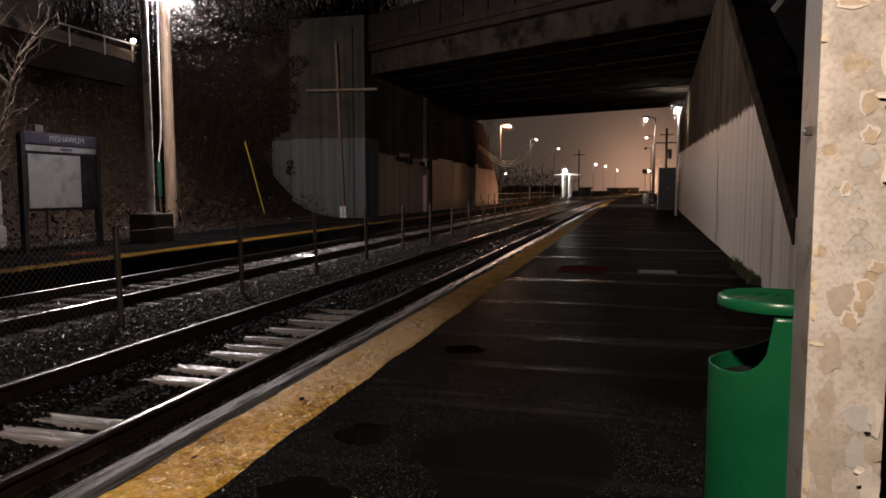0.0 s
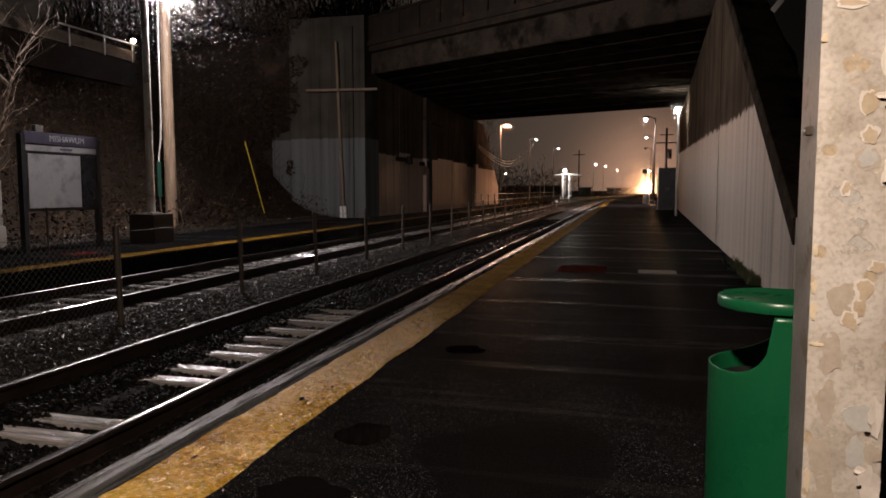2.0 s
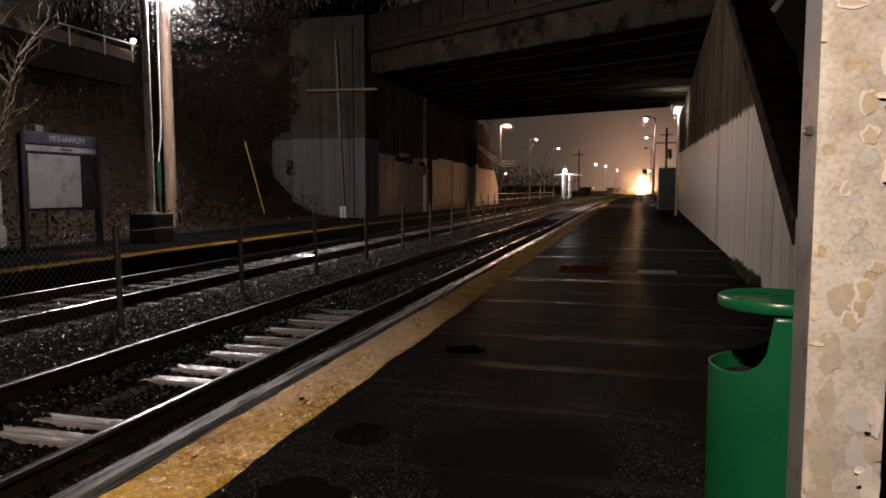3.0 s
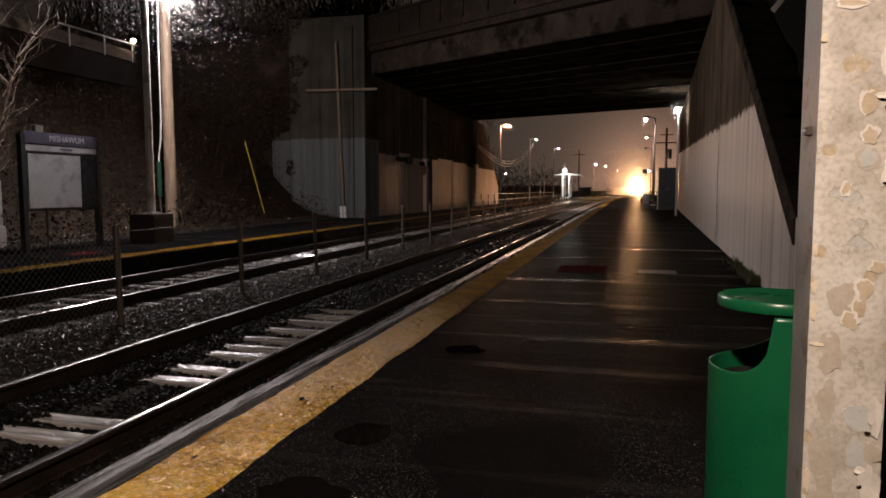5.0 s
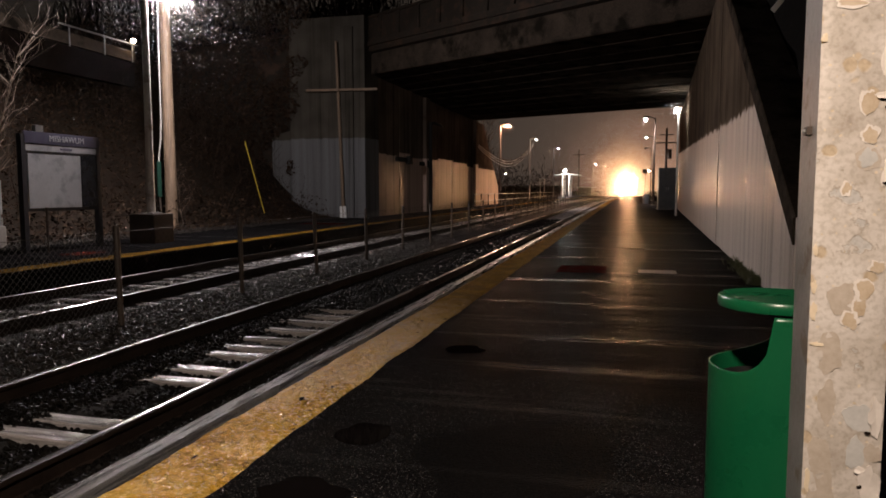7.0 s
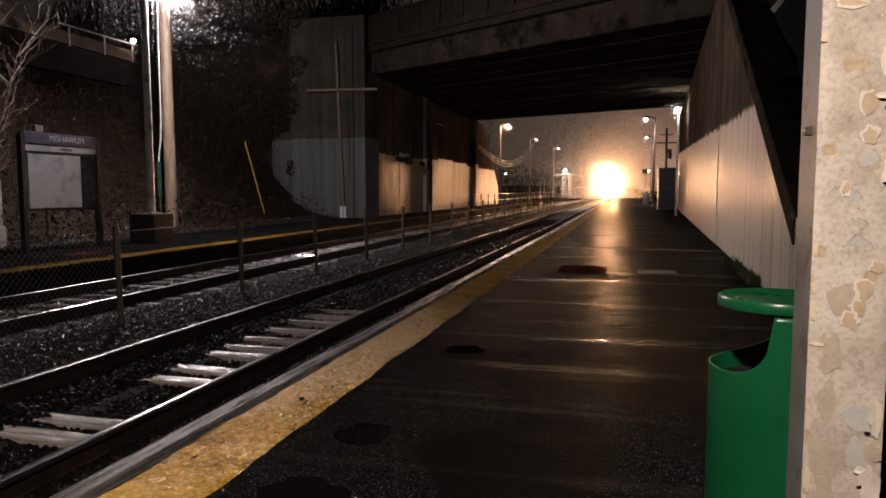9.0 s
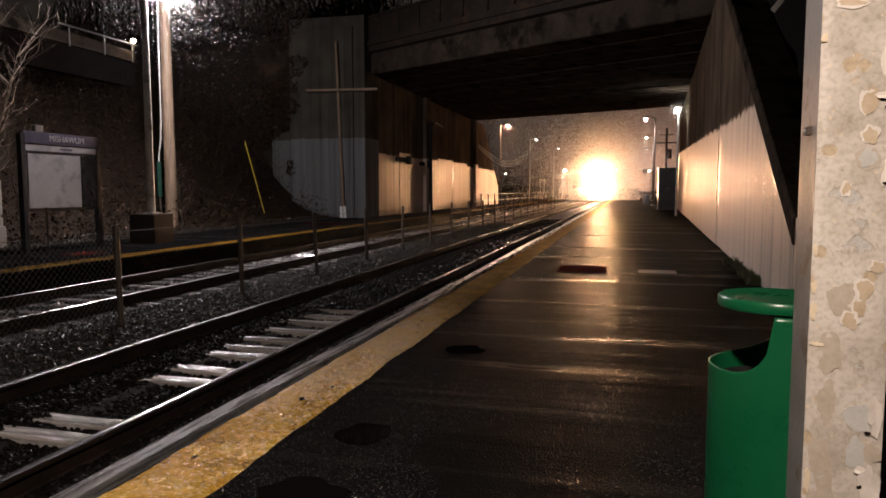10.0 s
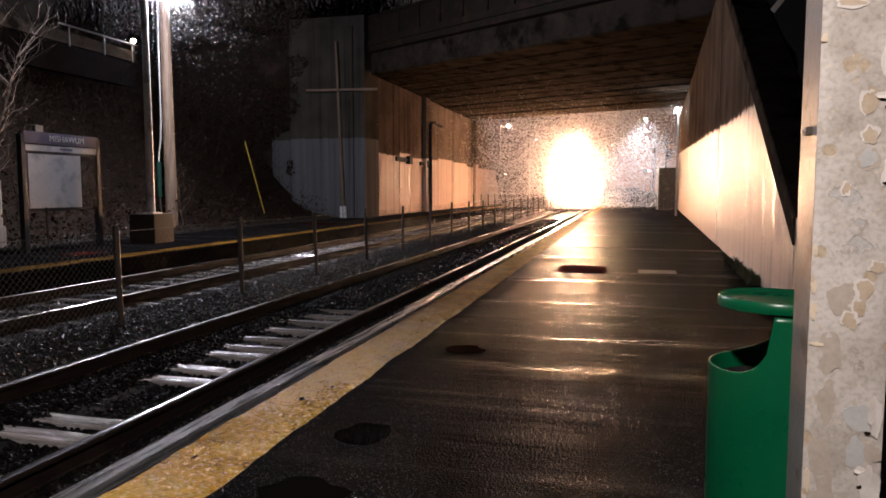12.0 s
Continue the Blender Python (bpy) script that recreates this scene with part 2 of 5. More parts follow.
def cracked_paint():
    """Thick yellow platform paint: wrinkled, cracked, wet; darker along +y, with weaker lamplight painted into the
    colour.
    """
    m, t, b = material("yellow_paint_dimmed_far")
    mp = coords(t)
    warp = node(t, "ShaderNodeTexNoise", Scale=7.0, Detail=4.0)
    t.links.new(mp.outputs[0], warp.inputs["Vector"])
    bent = t.nodes.new("ShaderNodeVectorMath")
    bent.operation, bent.inputs[3].default_value = "SCALE", 0.16
    t.links.new(warp.outputs["Color"], bent.inputs[0])
    add = t.nodes.new("ShaderNodeVectorMath")
    add.operation = "ADD"
    t.links.new(mp.outputs[0], add.inputs[0])
    t.links.new(bent.outputs[0], add.inputs[1])
    crack = node(t, "ShaderNodeTexVoronoi", Scale=11.0)
    crack.feature = "DISTANCE_TO_EDGE"
    t.links.new(add.outputs[0], crack.inputs["Vector"])
    broad = node(t, "ShaderNodeTexNoise", Scale=2.6, Detail=6.0, Roughness=0.65)
    grain = node(t, "ShaderNodeTexNoise", Scale=38.0, Detail=5.0, Roughness=0.7)
    for n in (broad, grain):
        t.links.new(mp.outputs[0], n.inputs["Vector"])
    both = mix(t, 0.45, broad.outputs["Fac"], grain.outputs["Fac"])
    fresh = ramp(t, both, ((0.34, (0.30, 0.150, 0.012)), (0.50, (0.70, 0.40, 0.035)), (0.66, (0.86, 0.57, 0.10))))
    # thin: the same paint darker, standing in for weaker light further along
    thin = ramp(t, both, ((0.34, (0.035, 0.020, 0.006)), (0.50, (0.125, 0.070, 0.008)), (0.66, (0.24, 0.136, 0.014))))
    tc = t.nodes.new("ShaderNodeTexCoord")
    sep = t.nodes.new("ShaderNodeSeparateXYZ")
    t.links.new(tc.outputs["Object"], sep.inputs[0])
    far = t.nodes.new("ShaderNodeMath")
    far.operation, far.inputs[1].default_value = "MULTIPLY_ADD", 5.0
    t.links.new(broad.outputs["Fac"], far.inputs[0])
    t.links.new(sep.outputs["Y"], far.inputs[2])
    # worn: rises with y, so lamplight seems to fall off along the strip
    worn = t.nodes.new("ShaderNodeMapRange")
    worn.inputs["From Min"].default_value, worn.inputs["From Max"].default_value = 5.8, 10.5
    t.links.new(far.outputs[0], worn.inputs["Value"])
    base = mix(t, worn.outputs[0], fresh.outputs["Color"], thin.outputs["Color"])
    line_ = ramp(t, crack.outputs["Distance"], ((0.0, (0.9, 0.9, 0.9)), (0.035, (0, 0, 0))))
    some = ramp(t, broad.outputs["Fac"], ((0.42, (1, 1, 1)), (0.58, (0.1, 0.1, 0.1))))
    where = mix(t, 1.0, line_.outputs["Color"], some.outputs["Color"], "MULTIPLY")
    t.links.new(mix(t, where, base, (0.13, 0.065, 0.014)), b.inputs["Base Color"])
    r = ramp(t, grain.outputs["Fac"], ((0.35, (0.12,) * 3), (0.65, (0.32,) * 3)))
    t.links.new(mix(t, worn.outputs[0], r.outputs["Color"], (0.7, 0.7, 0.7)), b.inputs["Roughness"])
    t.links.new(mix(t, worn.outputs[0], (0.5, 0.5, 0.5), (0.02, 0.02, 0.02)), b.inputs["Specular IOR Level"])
    b1 = node(t, "ShaderNodeBump", Strength=0.8, Distance=0.010)
    b1.invert = True
    t.links.new(where, b1.inputs["Height"])
    b2 = node(t, "ShaderNodeBump", Strength=1.0, Distance=0.10)
    t.links.new(both, b2.inputs["Height"])
    t.links.new(b1.outputs["Normal"], b2.inputs["Normal"])
    t.links.new(b2.outputs["Normal"], b.inputs["Normal"])
    return m


def glow_speck(name, share):
    """Added glow specks: nearly clear, each scatters a little of the light that reaches it."""
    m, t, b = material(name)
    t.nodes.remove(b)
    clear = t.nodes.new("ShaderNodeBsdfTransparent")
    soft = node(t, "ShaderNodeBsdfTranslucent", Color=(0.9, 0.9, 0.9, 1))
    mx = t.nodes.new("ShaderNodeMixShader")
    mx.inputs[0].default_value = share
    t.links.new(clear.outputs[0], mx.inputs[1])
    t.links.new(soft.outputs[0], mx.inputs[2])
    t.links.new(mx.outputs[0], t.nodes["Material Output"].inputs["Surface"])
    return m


ASPHALT = wet_asphalt()
BALLAST = surface("ballast_stone", (0.006, 0.0055, 0.005), (0.032, 0.028, 0.025), 8, 60, (0.30, 0.60), bump=0.5, per_object=True, shine=0.2)
DARK_STONE = surface("dark_stone", (0.002, 0.0018, 0.0016), (0.008, 0.007, 0.0062), 8, 60, (0.4, 0.65), bump=0.5, shine=0.04)
BED = surface("ballast_bed_grit", (0.004, 0.0036, 0.0033), (0.020, 0.018, 0.016), 14, 55, (0.75, 0.95), bump=1.0, depth=0.05, shine=0.08)
EARTH = surface("wet_earth", (0.006, 0.0045, 0.0035), (0.030, 0.021, 0.015), 2, 25, (0.7, 0.95), bump=0.9, depth=0.06, shine=0.1)
YELLOW = cracked_paint()
TIMBER = surface("wet_weathered_timber", (0.035, 0.030, 0.027), (0.58, 0.55, 0.54), 1.5, 24, (0.10, 0.30), bump=0.5, depth=0.012,
                 stretch=(0.6, 8, 8), per_object=True, coat=0.5)
EDGE_TIMBER = surface("grey_edge_timber", (0.006, 0.0058, 0.0056), (0.30, 0.30, 0.315), 2.5, 34, (0.20, 0.40), bump=1.0, depth=0.02, shine=0.25,
                      stretch=(9, 0.5, 9), per_object=True)
RAIL_SIDE = surface("rusty_rail", (0.006, 0.0042, 0.0034), (0.020, 0.012, 0.009), 3, 40, (0.6, 0.85), metal=0.1, bump=0.3, shine=0.15)
RAIL_TOP = surface("polished_rail_head", (0.20, 0.19, 0.185), (0.34, 0.33, 0.325), 1, 30, (0.20, 0.34), metal=1.0, bump=0.05, stretch=(8, 0.4, 8))
STEEL_DARK = surface("dark_rusted_steel", (0.022, 0.017, 0.014), (0.075, 0.055, 0.042), 2, 30, (0.5, 0.8), metal=0.2, bump=0.3)
GALV = surface("galvanised_steel", (0.26, 0.26, 0.26), (0.48, 0.48, 0.47), 6, 60, (0.35, 0.55), metal=0.8, bump=0.1)
FENCE_WIRE = surface("dull_galvanised_wire", (0.09, 0.09, 0.09), (0.20, 0.20, 0.20), 6, 60, (0.4, 0.6), metal=0.5, bump=0.1)
POLE_PAINT = surface("pale_pole_paint", (0.40, 0.37, 0.34), (0.62, 0.60, 0.57), 3, 50, (0.3, 0.5), metal=0.1, bump=0.1, stain=(0.2, 0.15, 0.11), stain_scale=3)
WOOD_POLE = surface("creosoted_pole_wood", (0.055, 0.036, 0.023), (0.27, 0.19, 0.125), 3, 34, (0.5, 0.8), bump=0.6, stretch=(7, 7, 0.5))
WALL_R = painted_concrete("painted_wall", (0.60, 0.55, 0.495), (0.140, 0.108, 0.080), 2.22, wet=0.30, shine=0.02, ragged=0.45, climb=0.031)
WALL_L = painted_concrete("abutment_concrete", (0.60, 0.45, 0.38), (0.135, 0.105, 0.083), 3.42, wet=0.32, shine=0.04, ragged=0.22, streaks=0.9, steps=0.32)
WING = painted_concrete("wing_concrete", (0.16, 0.165, 0.175), (0.085, 0.078, 0.066), 3.75, wet=0.6, shine=0.0, ragged=0.15, streaks=0.7)
CONCRETE = surface("old_concrete", (0.13, 0.12, 0.105), (0.30, 0.28, 0.25), 1.2, 24, (0.6, 0.85), bump=0.4, stain=(0.08, 0.075, 0.065), stain_scale=1.5)
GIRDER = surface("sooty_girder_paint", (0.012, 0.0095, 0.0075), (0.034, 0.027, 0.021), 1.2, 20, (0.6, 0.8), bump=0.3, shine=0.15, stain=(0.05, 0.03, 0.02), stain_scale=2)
SOFFIT = surface("sooty_beam_concrete", (0.022, 0.0175, 0.014), (0.066, 0.052, 0.040), 1.0, 18, (0.85, 0.95), bump=0.3, stain=(0.012, 0.010, 0.008), stain_scale=1.2, shine=0.0)
PAINT = old_paint()
# darker than the front face: the unlit side's shade is in this colour
SHADED_SIDE_PAINT = surface("shaded_column_side", (0.13, 0.125, 0.118), (0.27, 0.255, 0.235), 4, 40, (0.4, 0.6), bump=0.4, stain=(0.14, 0.11, 0.08), stain_scale=7, stain_at=(0.57, 0.62))
BIN = surface("green_enamel", (0.004, 0.080, 0.031), (0.007, 0.106, 0.040), 3, 60, (0.26, 0.36), bump=0.06, depth=0.004, stain=(0.004, 0.07, 0.026), stain_scale=9, stain_at=(0.60, 0.72))
BIN_IN = surface("dark_bin_liner", (0.004, 0.005, 0.005), (0.012, 0.013, 0.012), 5, 40, (0.5, 0.7))
RED = surface("faded_red_paint", (0.022, 0.003, 0.002), (0.055, 0.009, 0.006), 4, 50, (0.8, 0.95), bump=0.4, shine=0.0, stain=(0.03, 0.028, 0.027), stain_scale=5)
SIGN_FRAME = surface("dark_sign_frame", (0.03, 0.03, 0.036), (0.06, 0.06, 0.07), 4, 40, (0.35, 0.5), metal=0.3, bump=0.1)
SIGN_PURPLE = surface("grey_purple_panel", (0.075, 0.07, 0.12), (0.12, 0.115, 0.17), 3, 40, (0.3, 0.45), bump=0.05)
SIGN_WHITE = surface("grey_white_panel", (0.42, 0.43, 0.46), (0.55, 0.56, 0.58), 2, 30, (0.3, 0.5), bump=0.08, stain=(0.32, 0.33, 0.36), stain_scale=3)
SIGN_GLASS = surface("dark_display_panel", (0.010, 0.012, 0.017), (0.022, 0.026, 0.034), 3, 30, (0.15, 0.25))
LETTER = surface("pale_lettering", (0.55, 0.55, 0.60), (0.65, 0.65, 0.70), 5, 50, (0.4, 0.5))
GREEN_GUARD = surface("green_plastic_guard", (0.006, 0.030, 0.020), (0.012, 0.05, 0.034), 4, 40, (0.35, 0.5))
GUY = surface("yellow_plastic_guard", (0.42, 0.30, 0.03), (0.60, 0.44, 0.06), 4, 40, (0.35, 0.5))
WHITE_BAND = surface("white_reflective_band", (0.6, 0.6, 0.6), (0.75, 0.75, 0.75), 4, 40, (0.4, 0.5))
TWIG = surface("wet_bare_twigs", (0.014, 0.009, 0.0065), (0.046, 0.030, 0.021), 6, 40, (0.75, 0.95), bump=0.3, shine=0.08)
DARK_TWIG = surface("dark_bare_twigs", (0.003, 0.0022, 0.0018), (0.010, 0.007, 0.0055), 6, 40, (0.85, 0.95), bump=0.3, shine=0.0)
BARK = surface("pale_bark", (0.05, 0.034, 0.024), (0.15, 0.105, 0.072), 6, 40, (0.5, 0.7), bump=0.4, stretch=(4, 4, 1))
LEAF = surface("dead_leaves", (0.014, 0.009, 0.006), (0.056, 0.034, 0.021), 9, 40, (0.75, 0.95), shine=0.08)
GRASS = surface("winter_grass", (0.035, 0.05, 0.015), (0.09, 0.09, 0.035), 9, 40, (0.5, 0.8))
BOX_GREY = surface("grey_cabinet_paint", (0.05, 0.055, 0.06), (0.10, 0.105, 0.11), 3, 30, (0.35, 0.5), metal=0.1, bump=0.1)
DISTANT = surface("dark_far_walls", (0.03, 0.025, 0.022), (0.07, 0.06, 0.05), 0.4, 6, (0.7, 0.9))
ROOF = surface("shelter_roof", (0.10, 0.095, 0.09), (0.20, 0.19, 0.18), 1, 12, (0.5, 0.7))
RUBBER = surface("black_cable", (0.012, 0.011, 0.010), (0.032, 0.030, 0.028), 5, 50, (0.75, 0.9), shine=0.1)
PALE_CABLE = surface("pale_wet_cable", (0.30, 0.29, 0.27), (0.45, 0.43, 0.40), 5, 50, (0.25, 0.4))
LOCO_GREY = surface("silver_loco_paint", (0.32, 0.32, 0.33), (0.46, 0.46, 0.47), 1, 20, (0.25, 0.4), metal=0.3, bump=0.05)
LOCO_PURPLE = surface("purple_loco_paint", (0.08, 0.02, 0.12), (0.12, 0.035, 0.17), 1, 20, (0.25, 0.4), bump=0.05)
LOCO_YELLOW = surface("yellow_loco_paint", (0.50, 0.34, 0.03), (0.62, 0.43, 0.05), 1, 20, (0.25, 0.4), bump=0.05)
LOCO_BLACK = surface("black_underframe", (0.012, 0.012, 0.012), (0.04, 0.038, 0.035), 2, 20, (0.4, 0.7), bump=0.2)
CAB_GLASS = surface("cab_glass", (0.008, 0.009, 0.010), (0.015, 0.016, 0.018), 2, 20, (0.04, 0.08))
BLOOM = glow_speck("headlight_bloom", 0.5)
FAR_BLOOM = glow_speck("far_headlight_bloom", 0.55)
HALO = glow_speck("lamp_halo_specks", 0.14)
STREET_HALO = glow_speck("street_halo_specks", 0.10)
LENS_COOL = glow("cool_lamp_lens", COOL, 60)
LENS_NEUTRAL = glow("white_lamp_lens", NEUTRAL, 110)
LENS_WARM = glow("warm_lamp_lens", WARM, 70)
LENS_SMALL = glow("small_lamp_lens", (1.0, 0.88, 0.72), 8)
HEADLIGHT = glow("train_headlight_glass", (1.0, 0.52, 0.24), 82000)
DITCH = glow("train_ditch_light_glass", (1.0, 0.52, 0.24), 48000)
# ring added round each train lamp to light the specks and nearby walls
GLOW_RING = glow("added_glow_ring", (1.0, 0.50, 0.23), 37000)


# ---------------------------------------------------------------- mesh helpers
def mesh_of(bm, name, *mats, smooth=False):
    me = bpy.data.meshes.new(name)
    bm.to_mesh(me)
    bm.free()
    for m in mats:
        me.materials.append(m)
    if smooth:
        me.polygons.foreach_set("use_smooth", [True] * len(me.polygons))
        me.set_sharp_from_angle(angle=radians(38))
    return me


def thing(name, label, category, at=(0, 0, 0), group="", kind="", turn=0):
    ob = new(name)
    ob.matrix_world = pose(*at, 0, 0, turn)
    return tagged(ob, label, category, group, kind)


def part(name, bm, mat, parent, label="", smooth=False):
    mats = mat if isinstance(mat, (list, tuple)) else (mat,)
    ob = new(name, mesh_of(bm, name, *mats, smooth=smooth))
    ob.parent = parent
    if label:
        ob["label"] = label
    return ob


def solo(name, bm, mat, label, category, group="", kind="", at=(0, 0, 0), turn=0, smooth=False):
    mats = mat if isinstance(mat, (list, tuple)) else (mat,)
    ob = new(name, mesh_of(bm, name, *mats, smooth=smooth))
    ob.matrix_world = pose(*at, 0, 0, turn)
    return tagged(ob, label, category, group, kind)


def add_box(bm, lo, hi, m=None, index=0, bevel=0.0):
    c = [(a + b) / 2 for a, b in zip(lo, hi)]
    s = [max(b - a, 1e-4) for a, b in zip(lo, hi)]
    r = bmesh.ops.create_cube(bm, size=1.0, matrix=Matrix.Translation(c) @ Matrix.Diagonal((*s, 1)))
    vs = r["verts"]
    if bevel:
        es = list({e for v in vs for e in v.link_edges})
        r = bmesh.ops.bevel(bm, geom=es, offset=bevel, segments=2, affect="EDGES", profile=0.6)
        vs = list({v for f in r["faces"] for v in f.verts} | {v for v in vs if v.is_valid})
    if m:
        bmesh.ops.transform(bm, matrix=m, verts=vs)
    for f in {f for v in vs for f in v.link_faces}:
        f.material_index = index
    return vs


def box(lo, hi, bevel=0.0, m=None):
    bm = bmesh.new()
    add_box(bm, lo, hi, m, 0, bevel)
    return bm


def add_rod(bm, a, b, r0, r1=None, n=10, index=0):
    a, b = Vector(a), Vector(b)
    r1 = r0 if r1 is None else r1
    z = b - a
    m = Matrix.Translation((a + b) / 2) @ z.to_track_quat("Z", "Y").to_matrix().to_4x4()
    r = bmesh.ops.create_cone(bm, cap_ends=True, segments=n, radius1=r0, radius2=r1, depth=z.length, matrix=m)
    for f in {f for v in r["verts"] for f in v.link_faces}:
        f.material_index = index
    return r["verts"]


def rod(a, b, r0, r1=None, n=12):
    bm = bmesh.new()
    add_rod(bm, a, b, r0, r1, n)
    return bm


def add_tube(bm, pts, r, n=6):
    """A round tube along a line of points; r is one radius or one for each point."""
    rings = []
    for i, p in enumerate(pts):
        p = Vector(p)
        d = Vector(pts[min(i + 1, len(pts) - 1)]) - Vector(pts[max(i - 1, 0)])
        q = d.to_track_quat("Z", "Y")
        rr = r[i] if isinstance(r, (list, tuple)) else r
        rings.append([bm.verts.new(p + q @ Vector((rr * math.cos(2 * math.pi * k / n), rr * math.sin(2 * math.pi * k / n), 0))) for k in range(n)])
    for a, b in zip(rings, rings[1:]):
        for k in range(n):
            bm.faces.new((a[k], a[(k + 1) % n], b[(k + 1) % n], b[k]))
    bm.faces.new(rings[0][::-1])
    bm.faces.new(rings[-1])


def tube(pts, r, n=6):
    bm = bmesh.new()
    add_tube(bm, pts, r, n)
    return bm


def lathe(profile, n=40, cap=True):
    bm = bmesh.new()
    rings = [[bm.verts.new((r * math.cos(2 * math.pi * k / n), r * math.sin(2 * math.pi * k / n), z)) for k in range(n)] for r, z in profile]
    for a, b in zip(rings, rings[1:]):
        for k in range(n):
            bm.faces.new((a[k], a[(k + 1) % n], b[(k + 1) % n], b[k]))
    if cap:
        bm.faces.new(rings[0][::-1])
        bm.faces.new(rings[-1])
    return bm


def prism(outline, lo, hi, axis="x"):
    """A flat outline of (u, v) pushed from lo to hi along an axis: u, v are y, z for x and x, z for y."""
    bm = bmesh.new()
    put = {"x": lambda u, v, w: (w, u, v), "y": lambda u, v, w: (u, w, v), "z": lambda u, v, w: (u, v, w)}[axis]
    a = [bm.verts.new(put(u, v, lo)) for u, v in outline]
    b = [bm.verts.new(put(u, v, hi)) for u, v in outline]
    n = len(a)
    bm.faces.new(a)
    bm.faces.new(b[::-1])
    for k in range(n):
        bm.faces.new((a[k], b[k], b[(k + 1) % n], a[(k + 1) % n]))
    bmesh.ops.recalc_face_normals(bm, faces=bm.faces[:])
    return bm


# ---------------------------------------------------------------- the line of the railway
def bend(y):
    """Sideways shift of the line: straight at first, then a right-hand curve that tightens far away."""
    a = max(0.0, min(y, 128.0) - 82.0)
    x = 0.062 * a * a / 92.0 + 0.062 * max(0.0, y - 128.0)
    b = max(0.0, y - 255.0)
    return x + b * b / 520.0


def on_line(x0, y, z=0.0):
    s = (bend(y + 0.5) - bend(y - 0.5))
    n = Vector((1, -s, 0)).normalized()
    return Vector((bend(y), y, z)) + n * x0, math.atan2(s, 1.0)


STATIONS = [-14 + 2 * i for i in range(52)] + [92 + 4 * i for i in range(16)] + [160 + 10 * i for i in range(20)]


def sweep(profile, ys=STATIONS, close=True):
    """Pushes an outline of (x, z) along the railway."""
    bm = bmesh.new()
    rings = []
    for y in ys:
        rings.append([bm.verts.new(on_line(x, y, z)[0]) for x, z in profile])
    n = len(profile)
    for a, b in zip(rings, rings[1:]):
        for k in range(n if close else n - 1):
            bm.faces.new((a[k], a[(k + 1) % n], b[(k + 1) % n], b[k]))
    if close:
        bm.faces.new(rings[0])
        bm.faces.new(rings[-1][::-1])
    bmesh.ops.recalc_face_normals(bm, faces=bm.faces[:])
    return bm


TRACK_NEAR, TRACK_FAR, RAIL_Z = -3.89, -7.72, -0.20

# ground: one sheet to the horizon
bm = bmesh.new()
bmesh.ops.create_grid(bm, x_segments=40, y_segments=40, size=1500, matrix=pose(0, 600, -0.62))
solo("ground", bm, EARTH, "dark wet earth around the railway", "ground", kind="structure")

# ballast bed
solo("ballast_bed", sweep([(-10.2, -0.60), (-9.1, -0.44), (-8.9, -0.40), (-6.5, -0.36), (-5.8, -0.30), (-5.1, -0.36), (-4.9, -0.38), (-4.0, -0.38), (-3.8, -0.44), (-2.7, -0.44), (-2.2, -0.45), (-2.0, -0.61)]),
     BED, "wet grey crushed-stone bed under both tracks", "ballast", kind="structure")

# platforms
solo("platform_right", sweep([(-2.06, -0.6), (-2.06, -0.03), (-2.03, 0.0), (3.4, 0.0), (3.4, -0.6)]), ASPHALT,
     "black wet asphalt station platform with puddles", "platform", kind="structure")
solo("platform_left", sweep([(-13.2, -0.6), (-13.2, 0.0), (-9.43, 0.0), (-9.40, -0.03), (-9.40, -0.6)]), ASPHALT,
     "dark wet asphalt platform across the tracks", "platform", kind="structure")


NS = 18


def stripe(x0, x1, seed, ys):
    """A worn painted strip with uneven edges, a coat of paint above the asphalt."""
    bm = bmesh.new()
    rows = []
    for y in ys:
        e0 = 0.022 * noise.noise(Vector((y * 1.7, seed, 0))) + 0.012 * noise.noise(Vector((y * 6.0, seed, 3)))
        e1 = 0.030 * noise.noise(Vector((y * 1.3, seed + 9, 0))) + 0.015 * noise.noise(Vector((y * 7.0, seed, 7)))
        row = []
        for k in range(NS + 1):
            u = k / NS
            x = (x0 + e0) * (1 - u) + (x1 + e1) * u
            v = Vector((x * 13 + y * 3, y * 7, seed))
            bump = 0.017 * (1 - 2 * abs(noise.noise(v))) + 0.006 * noise.noise(v * 2.7) - 0.004 if 0 < k < NS else -0.003
            row.append(bm.verts.new(on_line(x, y, 0.006 + bump)[0]))
        rows.append(row)
    for a, b in zip(rows, rows[1:]):
        for k in range(NS):
            bm.faces.new((a[k], a[k + 1], b[k + 1], b[k]))
    bmesh.ops.recalc_face_normals(bm, faces=bm.faces[:])
    return bm


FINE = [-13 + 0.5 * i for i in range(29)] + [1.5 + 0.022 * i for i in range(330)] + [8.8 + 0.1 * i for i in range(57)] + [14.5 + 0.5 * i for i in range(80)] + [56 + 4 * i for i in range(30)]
solo("yellow_safety_line", stripe(-2.14, -1.71, 2.0, FINE), YELLOW, "thick cracked yellow warning strip, coloured darker along the platform for fading light", "safety line", kind="structure", smooth=True)
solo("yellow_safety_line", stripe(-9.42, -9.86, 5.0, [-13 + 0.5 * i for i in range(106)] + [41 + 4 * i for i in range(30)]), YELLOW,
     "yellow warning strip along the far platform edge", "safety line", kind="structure")


